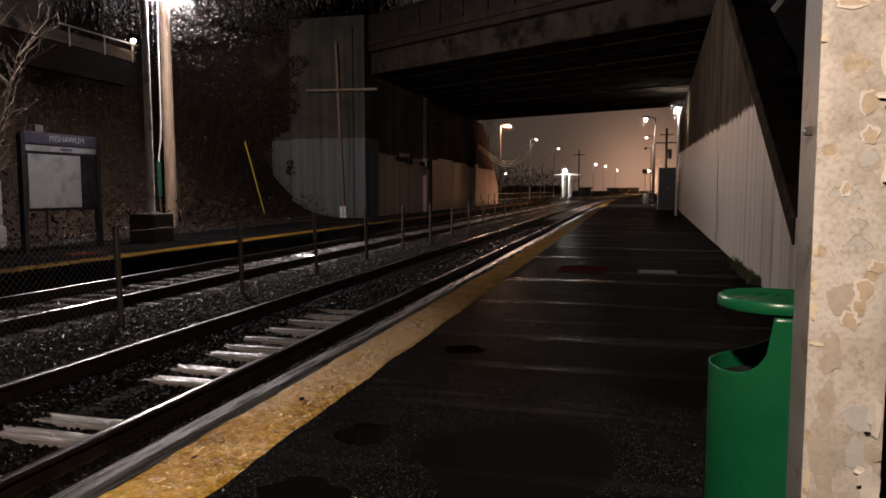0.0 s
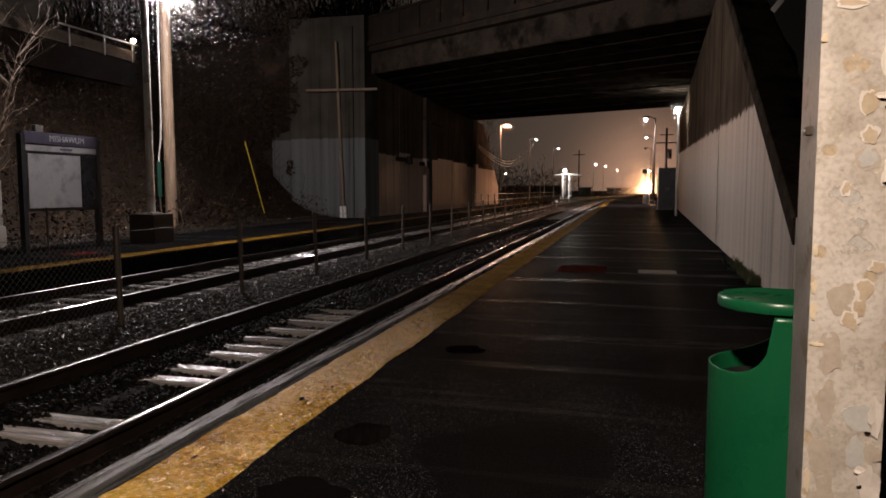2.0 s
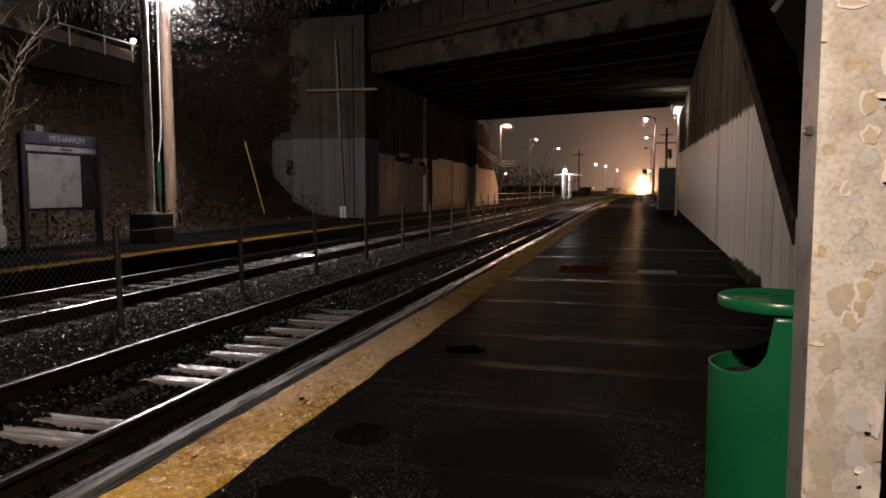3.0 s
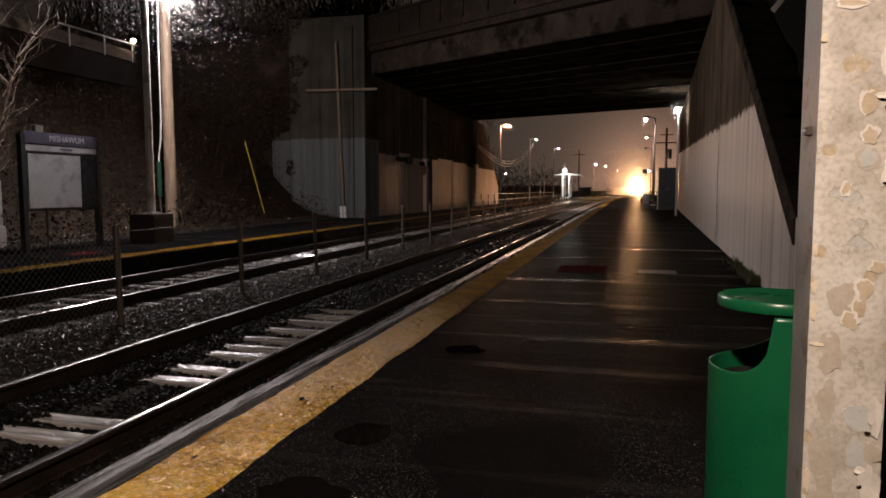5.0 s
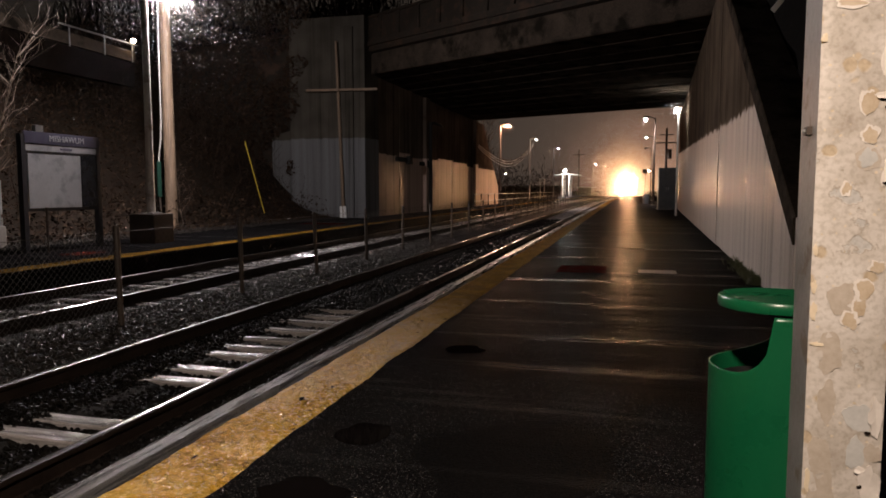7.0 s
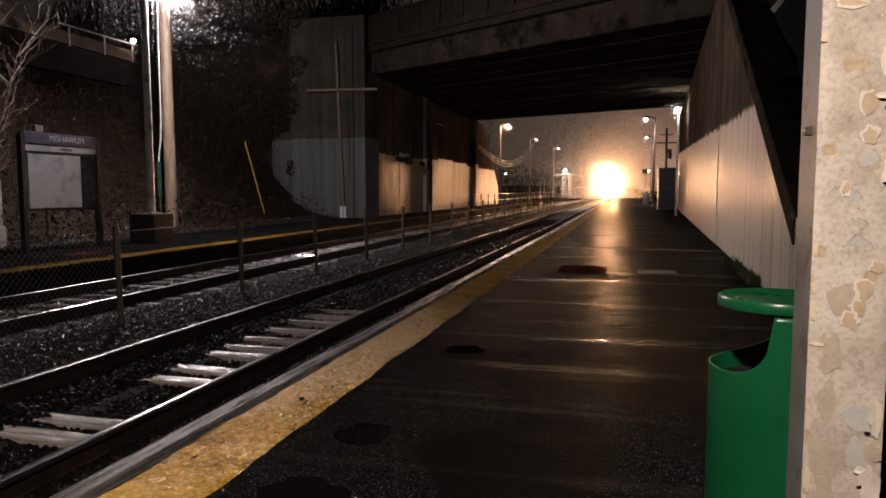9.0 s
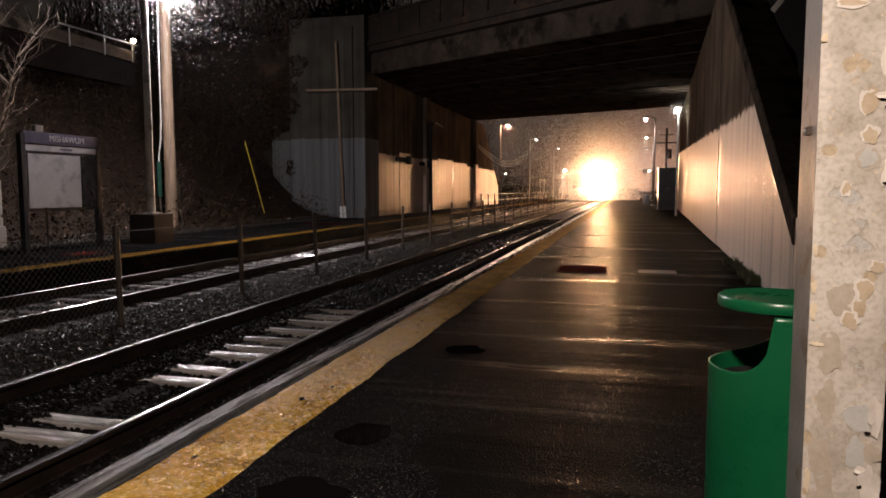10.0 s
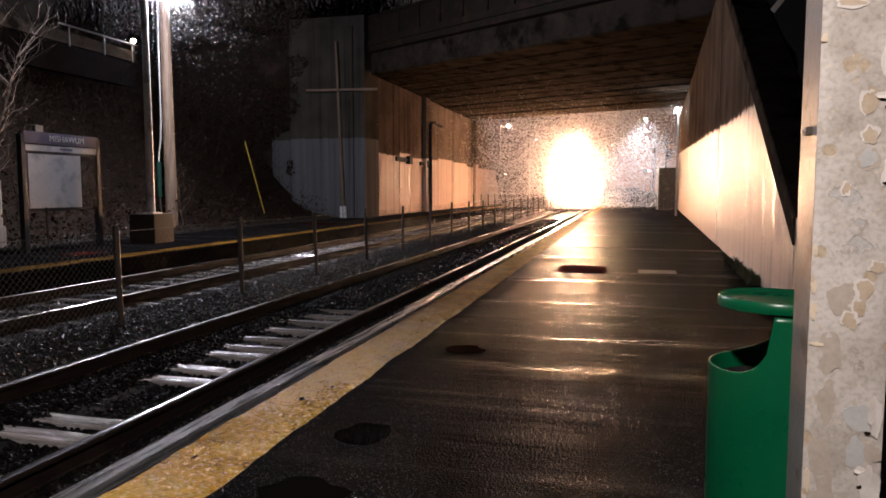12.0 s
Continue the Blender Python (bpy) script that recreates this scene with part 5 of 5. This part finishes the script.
def flake(u, z, w, h, seed, lift=0.006, off=0.0035):
    """A loose flake of paint that curls off the face."""
    bm = bmesh.new()
    q = random.Random(seed)
    ring = []
    n = 30
    centre = bm.verts.new((u, -W - off - 0.0005, z))
    for k in range(n):
        a = 2 * math.pi * k / n
        s = 0.92 + 0.45 * noise.noise(Vector((math.cos(a) * 1.3, math.sin(a) * 1.3, seed * 3.7))) + 0.16 * noise.noise(Vector((math.cos(a) * 5, math.sin(a) * 5, seed)))
        curl = lift * max(0.0, math.sin(a + seed))
        ring.append(bm.verts.new((min(u + w * s * math.cos(a), W - 0.002), -W - off - curl, z + h * s * math.sin(a))))
    for k in range(n):
        bm.faces.new((centre, ring[k], ring[(k + 1) % n]))
    r = bmesh.ops.extrude_face_region(bm, geom=bm.faces[:])
    bmesh.ops.translate(bm, verts=[v for v in r["geom"] if isinstance(v, bmesh.types.BMVert)], vec=(0, 0.0015, 0))
    bmesh.ops.recalc_face_normals(bm, faces=bm.faces[:])
    return bm


FLAKE = surface("white_paint_flake", (0.60, 0.55, 0.50), (0.72, 0.67, 0.62), 20, 90, (0.4, 0.6), bump=0.3, depth=0.002)
TAN = surface("tan_undercoat", (0.40, 0.31, 0.21), (0.54, 0.45, 0.34), 25, 90, (0.5, 0.6), bump=0.4, depth=0.002)
BROWN = surface("brown_stained_coat", (0.35, 0.295, 0.235), (0.50, 0.44, 0.375), 9, 60, (0.5, 0.65), bump=0.4, depth=0.002)
GREYBLUE = surface("grey_undercoat", (0.40, 0.395, 0.38), (0.54, 0.53, 0.51), 12, 70, (0.45, 0.6), bump=0.3, depth=0.002)
CREAM = surface("cream_paint_blob", (0.58, 0.48, 0.34), (0.70, 0.60, 0.45), 25, 90, (0.45, 0.6), bump=0.4, depth=0.002)
# coats laid bare, from the deepest to the top one: across and up on the face, half width and half height, coat, lift
COATS = (
    (-0.055, 0.40, 0.040, 0.090, BROWN, 0.0009, "brown stained coat"), (-0.045, 0.84, 0.038, 0.060, BROWN, 0.0009, "brown stained coat"),
    (-0.062, 0.52, 0.034, 0.085, BROWN, 0.0010, "brown stained coat"), (-0.050, 0.69, 0.028, 0.060, BROWN, 0.0010, "brown stained coat"),
    (0.030, 1.385, 0.034, 0.036, BROWN, 0.0012, "ring of old paint"), (0.028, 1.390, 0.024, 0.026, GREYBLUE, 0.0020, "grey undercoat"),
    (0.034, 0.655, 0.040, 0.048, GREYBLUE, 0.0014, "grey undercoat"), (0.030, 0.545, 0.026, 0.055, GREYBLUE, 0.0014, "grey undercoat"),
    (0.076, 0.552, 0.024, 0.030, BROWN, 0.0022, "brown stained coat"), (-0.010, 0.985, 0.045, 0.055, BROWN, 0.0008, "brown stained coat"),
    (0.022, 1.537, 0.023, 0.031, TAN, 0.0022, "tan blister of undercoat"), (0.034, 1.452, 0.021, 0.025, TAN, 0.0024, "tan blister of undercoat"),
    (-0.020, 1.300, 0.013, 0.021, TAN, 0.0018, "tan blister of undercoat"), (0.040, 1.018, 0.027, 0.027, TAN, 0.0026, "tan blister of undercoat"),
    (0.026, 0.975, 0.018, 0.030, TAN, 0.0018, "tan blister of undercoat"), (0.004, 0.934, 0.024, 0.024, TAN, 0.0024, "tan blister of undercoat"),
    (-0.030, 1.812, 0.036, 0.016, TAN, 0.0018, "tan blister of undercoat"), (0.066, 1.085, 0.018, 0.016, TAN, 0.0016, "tan blister of undercoat"),
    (-0.094, 1.025, 0.008, 0.020, CREAM, 0.0024, "cream blob of paint"), (-0.092, 0.955, 0.009, 0.028, CREAM, 0.0024, "cream blob of paint"),
    (-0.095, 1.720, 0.010, 0.014, CREAM, 0.0024, "cream blob of paint"), (-0.090, 0.460, 0.008, 0.040, CREAM, 0.0024, "cream blob of paint"),
    (-0.094, 1.130, 0.008, 0.018, CREAM, 0.0024, "cream blob of paint"), (-0.080, 0.860, 0.018, 0.007, CREAM, 0.0026, "cream blob of paint"),
    (0.075, 1.640, 0.030, 0.050, FLAKE, 0.0016, "pale paint flake"), (0.086, 1.500, 0.018, 0.055, FLAKE, 0.0020, "pale paint flake"),
    (0.082, 1.345, 0.018, 0.048, FLAKE, 0.0022, "pale paint flake"), (0.060, 1.560, 0.020, 0.009, FLAKE, 0.0050, "curling pale paint flake"),
    (0.080, 0.655, 0.020, 0.062, FLAKE, 0.0030, "curling pale paint flake"), (0.070, 0.455, 0.034, 0.055, FLAKE, 0.0030, "curling pale paint flake"),
    (0.078, 0.385, 0.026, 0.050, FLAKE, 0.0028, "curling pale paint flake"), (0.045, 0.500, 0.014, 0.012, FLAKE, 0.0030, "curling pale paint flake"),
)
for s, (u, z, w, h, coat, off, text) in enumerate(COATS):
    if coat is TAN:
        part("paint_coat", flake(u - 0.003, z + 0.0025, w * 1.16, h * 1.12, s * 1.7 + 1.0, 0.0015, off - 0.0005), FLAKE, col, "pale lifted rim round a blister")
    part("paint_coat", flake(u, z, w, h, s * 1.7 + 1.0, 0.005 if coat is FLAKE and off > 0.0025 else 0.0006, off), coat, col, text)
for s, (u, z, w, h) in enumerate(((0.070, 1.527, 0.009, 0.005), (0.088, 1.545, 0.004, 0.014), (0.086, 1.395, 0.007, 0.004), (0.076, 1.320, 0.010, 0.004), (0.060, 0.612, 0.009, 0.005), (0.046, 0.452, 0.007, 0.005), (0.060, 0.405, 0.006, 0.006))):
    part("rust_hole", flake(u, z, w, h, s + 80.0, 0.0002, 0.0056), RAIL_SIDE, col, "dark hole through the paint")
clip = thing("cable_clip", "small dark clip with a shiny screw on the column edge", "clip", (0.505, 2.27, 1.472))
part("strap", box((-0.006, -0.02, -0.012), (0.012, 0.02, 0.012), 0.002), STEEL_DARK, clip)
part("screw", rod((-0.014, 0, 0), (-0.004, 0, 0), 0.006, n=10), GALV, clip)

# green litter bin with a hooded opening
bin_ = thing("litter_bin", "round green enamelled litter bin with a hooded front opening", "litter bin", (0.585, 2.94, 0))
R, NA, TOPZ = 0.25, 72, 0.845
FACE = math.radians(188)
bm = bmesh.new()
ring_z = [0.03 + i * (TOPZ - 0.03) / 46 for i in range(47)]


def mouth(a):
    """Height above which the wall is cut away at angle a."""
    d = (a - FACE + math.pi) % (2 * math.pi) - math.pi
    half = math.radians(67 if d > 0 else 118)
    d = abs(d)
    if d >= half:
        return None
    u = d / half
    return 0.618 + 0.205 * (1 - math.sqrt(max(0.0, 1 - u ** 5.0)))


verts = {}
for k in range(NA):
    a = 2 * math.pi * k / NA
    cut = mouth(a)
    for j, z in enumerate(ring_z):
        zz = min(z, cut) if cut else z
        verts[k, j] = bm.verts.new((R * math.cos(a), R * math.sin(a), zz))
for k in range(NA):
    for j in range(46):
        q4 = [verts[k, j], verts[(k + 1) % NA, j], verts[(k + 1) % NA, j + 1], verts[k, j + 1]]
        if max(v.co.z for v in q4) - min(v.co.z for v in q4) > 1e-5:
            bm.faces.new(q4)
bmesh.ops.remove_doubles(bm, verts=bm.verts[:], dist=1e-5)
bmesh.ops.dissolve_degenerate(bm, edges=bm.edges[:], dist=1e-5)
bmesh.ops.recalc_face_normals(bm, faces=bm.faces[:])
body = part("body", bm, BIN, bin_, smooth=True)
sol = body.modifiers.new("thickness", "SOLIDIFY")
sol.thickness, sol.offset = 0.008, 0
LR = 0.222
part("lid", lathe([(0.0, 0.846), (LR - 0.012, 0.846), (LR + 0.003, 0.85), (LR + 0.006, 0.858), (LR + 0.006, 0.884), (LR, 0.892), (LR - 0.014, 0.890), (LR - 0.03, 0.884), (0.02, 0.883)], 72), BIN, bin_, "flat green lid with a raised rim", smooth=True)
part("liner", lathe([(R - 0.02, 0.04), (R - 0.02, 0.55), (R - 0.03, 0.56), (R - 0.035, 0.55), (R - 0.05, 0.30), (0.02, 0.28)], 40), BIN_IN, bin_, "dark inner liner", smooth=True)
part("foot_ring", lathe([(R - 0.03, 0.0), (R - 0.012, 0.0), (R - 0.012, 0.035), (R - 0.03, 0.035)], 40), STEEL_DARK, bin_)

# red painted markings and metal covers on the platforms
def patch(name, x0, x1, y0, y1, mat, label, z=0.006, category="marking"):
    bm = bmesh.new()
    n = 10
    q = random.Random(int(1000 * abs(x0) + y0))
    lo, hi = [], []
    for k in range(n + 1):
        u = k / n
        lo.append(bm.verts.new((x0 + (x1 - x0) * u, y0 + q.uniform(-0.03, 0.03), z)))
        hi.append(bm.verts.new((x0 + (x1 - x0) * u, y1 + q.uniform(-0.03, 0.03), z)))
    for k in range(n):
        bm.faces.new((lo[k], lo[k + 1], hi[k + 1], hi[k]))
    return solo(name, bm, mat, label, category, kind="structure")


patch("platform_marking", -1.07, -0.30, 11.2, 12.2, RED, "faded red paint patch on the asphalt")
patch("platform_marking", -11.1, -10.5, 11.6, 12.4, RED, "faded red paint patch on the far platform")
patch("platform_marking", -12.3, -10.6, 24.6, 25.6, RED, "faded red paint patch on the far platform")
COVER = surface("wet_steel_cover", (0.025, 0.025, 0.028), (0.06, 0.06, 0.063), 4, 40, (0.45, 0.6), bump=0.3, shine=0.12)
solo("access_cover", box((0.20, 11.35, -0.02), (0.78, 11.85, 0.006), 0.004), COVER, "wet steel access cover set in the platform", "access cover")
solo("access_cover", box((1.95, 50.4, -0.02), (2.9, 52.2, 0.01), 0.004), COVER, "pale steel cover in front of the cabinet", "access cover")

# small pools of still water in the worn asphalt
WATER = surface("still_water", (0.0015, 0.001, 0.001), (0.003, 0.002, 0.002), 1, 5, (0.02, 0.05), bump=0.0, shine=0.12)


def puddle(x, y, rx, ry, seed):
    bm = bmesh.new()
    ring = []
    for k in range(40):
        a = 2 * math.pi * k / 40
        r = 1 + 0.35 * noise.noise(Vector((math.cos(a) * 1.5, math.sin(a) * 1.5, seed)))
        ring.append(bm.verts.new((x + rx * r * math.cos(a), y + ry * r * math.sin(a), 0.005)))
    bm.faces.new(ring)
    return solo("puddle", bm, WATER, "small dark puddle in the worn asphalt", "puddle", kind="structure")


puddle(-1.33, 3.42, 0.145, 0.17, 1.0)
puddle(-1.33, 2.66, 0.19, 0.15, 2.0)
puddle(-1.27, 5.5, 0.15, 0.16, 4.0)

# wet grit standing out of the asphalt
vs, fs = [], []
q = random.Random(90)
for _ in range(42000):
    y = 2.2 + 5.5 * q.random() ** 1.9
    x = q.uniform(-1.72, 1.5)
    if noise.noise(Vector((x * 1.1, y * 1.1, 8))) < -0.12:
        continue
    r = q.uniform(0.0022, 0.005)
    a = q.uniform(0, 6.28)
    c = Vector((x, y, -0.0005))
    k = len(vs)
    vs += [c + Vector((r * math.cos(a + j * 1.57), r * math.sin(a + j * 1.57), 0)) for j in range(4)] + [c + Vector((q.uniform(-.4, .4) * r, q.uniform(-.4, .4) * r, r * q.uniform(0.5, 0.9)))]
    fs += [(k + j, k + (j + 1) % 4, k + 4) for j in range(4)]
me = bpy.data.meshes.new("asphalt_grit")
me.from_pydata(vs, [], fs)
GRIT = surface("wet_grit", (0.012, 0.012, 0.013), (0.085, 0.084, 0.086), 40, 90, (0.10, 0.26), shine=0.6)
me.materials.append(GRIT)
tagged(new("asphalt_grit", me), "wet stone grit glinting in the platform asphalt", "grit", kind="stuff")

# white bracket hanging from the stair
hb = thing("hanging_bracket", "small white metal bracket hung from the stair on a rod", "bracket", BRACKET)
part("plate", box((-0.02, -0.004, -0.06), (0.02, 0.004, 0.06), 0.002, pose(0, 0, 0, 0, 38, 15)), WHITE_BAND, hb)
part("rod", rod((0.05, 0.0, 0.06), (2.75 - BRACKET[0], 0.0, 3.95 - BRACKET[2]), 0.007), STEEL_DARK, hb)

# weeds at the foot of the wall
vs, fs = [], []
q = random.Random(77)
for _ in range(900):
    y = 10.3 + 3.2 * q.random() ** 1.8
    x = wall_x(y) - abs(q.gauss(0, 0.07)) - 0.01
    h = q.uniform(0.03, 0.16)
    a = q.uniform(0, 6.28)
    lean = Vector((math.cos(a), math.sin(a), 0)) * h * q.uniform(0.2, 0.7)
    side = Vector((-math.sin(a), math.cos(a), 0)) * 0.006
    k = len(vs)
    b = Vector((x, y, 0.0))
    vs += [b - side, b + side, b + lean * 0.5 + Vector((0, 0, h * 0.65)) + side * 0.7, b + lean + Vector((0, 0, h))]
    fs += [(k, k + 1, k + 2), (k, k + 2, k + 3)]
me = bpy.data.meshes.new("weeds")
me.from_pydata(vs, [], fs)
me.materials.append(GRASS)
tagged(new("weeds", me), "wet weeds and grass at the foot of the wall", "weeds", kind="stuff")

# ---------------------------------------------------------------- locomotive (its front is at its own origin, facing -y)
loco = thing("locomotive", "silver and purple diesel locomotive with blazing headlights", "locomotive")
HALF = 1.52
nose = [(0.0, 1.0), (0.0, 2.35), (0.55, 2.55), (0.95, 4.05), (1.3, 4.45), (18.6, 4.45), (19.0, 4.2), (19.0, 1.0)]
bm = prism([(y, z - 0.2) for y, z in nose], -HALF, HALF, "x")
bmesh.ops.bevel(bm, geom=[e for e in bm.edges if abs(e.verts[0].co.x - e.verts[1].co.x) < 0.01], offset=0.14, segments=3, affect="EDGES")
part("body", bm, LOCO_GREY, loco, smooth=True)
for s in (-1, 1):
    part("stripe", box((s * HALF - 0.012, 1.6, 1.5), (s * HALF + 0.012, 18.0, 2.1)), LOCO_PURPLE, loco, "purple side stripe")
    part("side_window", box((s * HALF - 0.01, 1.5, 3.05), (s * HALF + 0.015, 2.5, 3.75), 0.005), CAB_GLASS, loco)
slope = math.degrees(math.atan2(0.40, 1.5))
for s in (-1, 1):
    part("windscreen", box((-0.55, -0.02, -0.38), (0.55, 0.02, 0.38), 0.01, pose(s * 0.68, 0.745, 3.18, -slope)), CAB_GLASS, loco)
part("nose_panel", box((-1.2, -0.015, 0.95), (1.2, 0.01, 2.0), 0.01), LOCO_PURPLE, loco, "purple nose panel")
part("pilot", prism([(-0.35, 0.12), (0.4, 0.05), (0.4, 0.95), (-0.05, 0.85)], -1.4, 1.4, "x"), LOCO_BLACK, loco)
part("buffer_beam", box((-1.5, -0.02, 0.62), (1.5, 0.35, 0.84), 0.02), LOCO_YELLOW, loco)
part("coupler", box((-0.16, -0.75, 0.55), (0.16, 0.1, 0.85), 0.04), LOCO_BLACK, loco)
part("underframe", box((-1.3, 0.5, 0.55), (1.3, 18.7, 0.85)), LOCO_BLACK, loco)
part("fuel_tank", box((-1.25, 7.2, 0.2), (1.25, 11.8, 0.6), 0.08), LOCO_BLACK, loco)
for y in (3.6, 15.4):
    b = part("bogie", box((-1.1, -1.9, 0.35), (1.1, 1.9, 0.62), 0.05), LOCO_BLACK, loco)
    b.matrix_local = pose(0, y, 0)
    for dy in (-1.35, 1.35):
        for s in (-1, 1):
            w = part("wheel", lathe([(0.2, -0.06), (0.50, -0.06), (0.53, -0.05), (0.53, -0.02), (0.505, 0.0), (0.505, 0.07), (0.2, 0.07)], 28), RAIL_SIDE, b)
            w.matrix_local = pose(s * 0.755, dy, 0.505, 0, 90 * s, 0)
hl = part("headlight", box((-0.42, 0.0, -0.19), (0.42, 0.2, 0.19), 0.05), LOCO_BLACK, loco, "twin headlight housing")
hl.matrix_local = pose(0, 0.80, 3.98)


def reflector(r, deep):
    """An added open barrel along -y, black inside, that keeps the light in a beam."""
    bm = lathe([(r + 0.015, 0.0), (r + 0.015, deep), (r, deep), (r, 0.0)], 24, cap=False)
    bmesh.ops.rotate(bm, matrix=Matrix.Rotation(math.radians(90), 3, "X"), verts=bm.verts[:])
    return bm


def rim(r, deep):
    bm = lathe([(r + 0.03, deep - 0.01), (r + 0.03, deep), (r + 0.002, deep), (r + 0.002, deep - 0.01)], 24, cap=False)
    bmesh.ops.rotate(bm, matrix=Matrix.Rotation(math.radians(90), 3, "X"), verts=bm.verts[:])
    bmesh.ops.recalc_face_normals(bm, faces=bm.faces[:])
    return bm


for s in (-1, 1):
    part("barrel", reflector(0.15, 0.75), LOCO_BLACK, hl).matrix_local = pose(s * 0.2, 0, 0)
    part("rim", rim(0.15, 0.75), GLOW_RING, hl, "glowing ring added round the headlight to light the specks").matrix_local = pose(s * 0.2, 0, 0)
    part("lens", rod((s * 0.2, -0.03, 0), (s * 0.2, -0.01, 0), 0.14, n=24), HEADLIGHT, hl, "blazing headlight glass")
    dl = part("ditch_light", rod((0, 0.0, 0), (0, 0.1, 0), 0.16, n=20), LOCO_BLACK, loco)
    dl.matrix_local = pose(s * 1.08, -0.02, 1.5)
    part("barrel", reflector(0.13, 0.6), LOCO_BLACK, dl)
    part("rim", rim(0.13, 0.6), GLOW_RING, dl, "glowing ring added round the ditch light to light the specks")
    part("lens", rod((0, -0.03, 0), (0, -0.01, 0), 0.12, n=24), DITCH, dl, "bright ditch light glass")
for y in (5.0, 8.5, 12.0, 15.5):
    part("roof_fan", lathe([(0.6, 0.0), (0.6, 0.14), (0.5, 0.17)], 20), LOCO_BLACK, loco).matrix_local = pose(0, y, 4.2)

# specks added before the headlights, moved with the train, in place of lens bloom
def speck_cloud(name, seed, groups, mat, label):
    """Added specks before the lamps: groups of (count, scatter, speck size, spread evenly or not)."""
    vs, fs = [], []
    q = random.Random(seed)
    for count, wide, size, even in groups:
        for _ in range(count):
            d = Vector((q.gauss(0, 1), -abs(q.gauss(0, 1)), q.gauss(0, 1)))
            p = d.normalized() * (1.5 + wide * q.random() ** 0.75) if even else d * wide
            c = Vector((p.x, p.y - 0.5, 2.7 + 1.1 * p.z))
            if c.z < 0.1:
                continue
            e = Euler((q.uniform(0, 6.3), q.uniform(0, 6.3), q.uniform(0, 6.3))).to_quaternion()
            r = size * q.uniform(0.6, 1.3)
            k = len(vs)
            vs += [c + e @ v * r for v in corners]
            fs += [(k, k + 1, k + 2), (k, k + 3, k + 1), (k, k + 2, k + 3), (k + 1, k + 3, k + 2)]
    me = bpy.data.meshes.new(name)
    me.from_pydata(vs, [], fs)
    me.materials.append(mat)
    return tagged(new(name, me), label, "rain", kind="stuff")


rain = speck_cloud("bloom_specks", 55, ((40000, 1.15, 0.0095, False), (165000, 22.0, 0.0085, True)), BLOOM, "specks added before the headlights to spread their light into a bloom")
far_bloom = speck_cloud("far_bloom_specks", 56, ((105000, 4.8, 0.025, False),), FAR_BLOOM, "wider specks added before the train to enlarge its far-off bloom")


# ---------------------------------------------------------------- what moves
def motions():
    rows, drift = [], []
    t = 0.0
    while t < 12.001:
        y = 54.5 + 22.0 * (12.0 - t)
        p, a = on_line(TRACK_NEAR, y, RAIL_Z)
        p2, _ = on_line(TRACK_NEAR, y + 13.0, RAIL_Z)
        yaw = -math.degrees(math.atan2(p2.x - p.x, p2.y - p.y))
        rows.append((round(t, 3), pose(p.x, p.y, p.z, 0, 0, yaw)))
        # the wider specks fall back as the train nears, so the bloom shrinks
        drift.append((round(t, 3), pose(p.x, p.y + 8.0 * (t / 12.0) ** 3, p.z, 0, 0, yaw)))
        t += 0.5
    walk(loco, rows)
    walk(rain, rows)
    walk(far_bloom, drift)


motions()
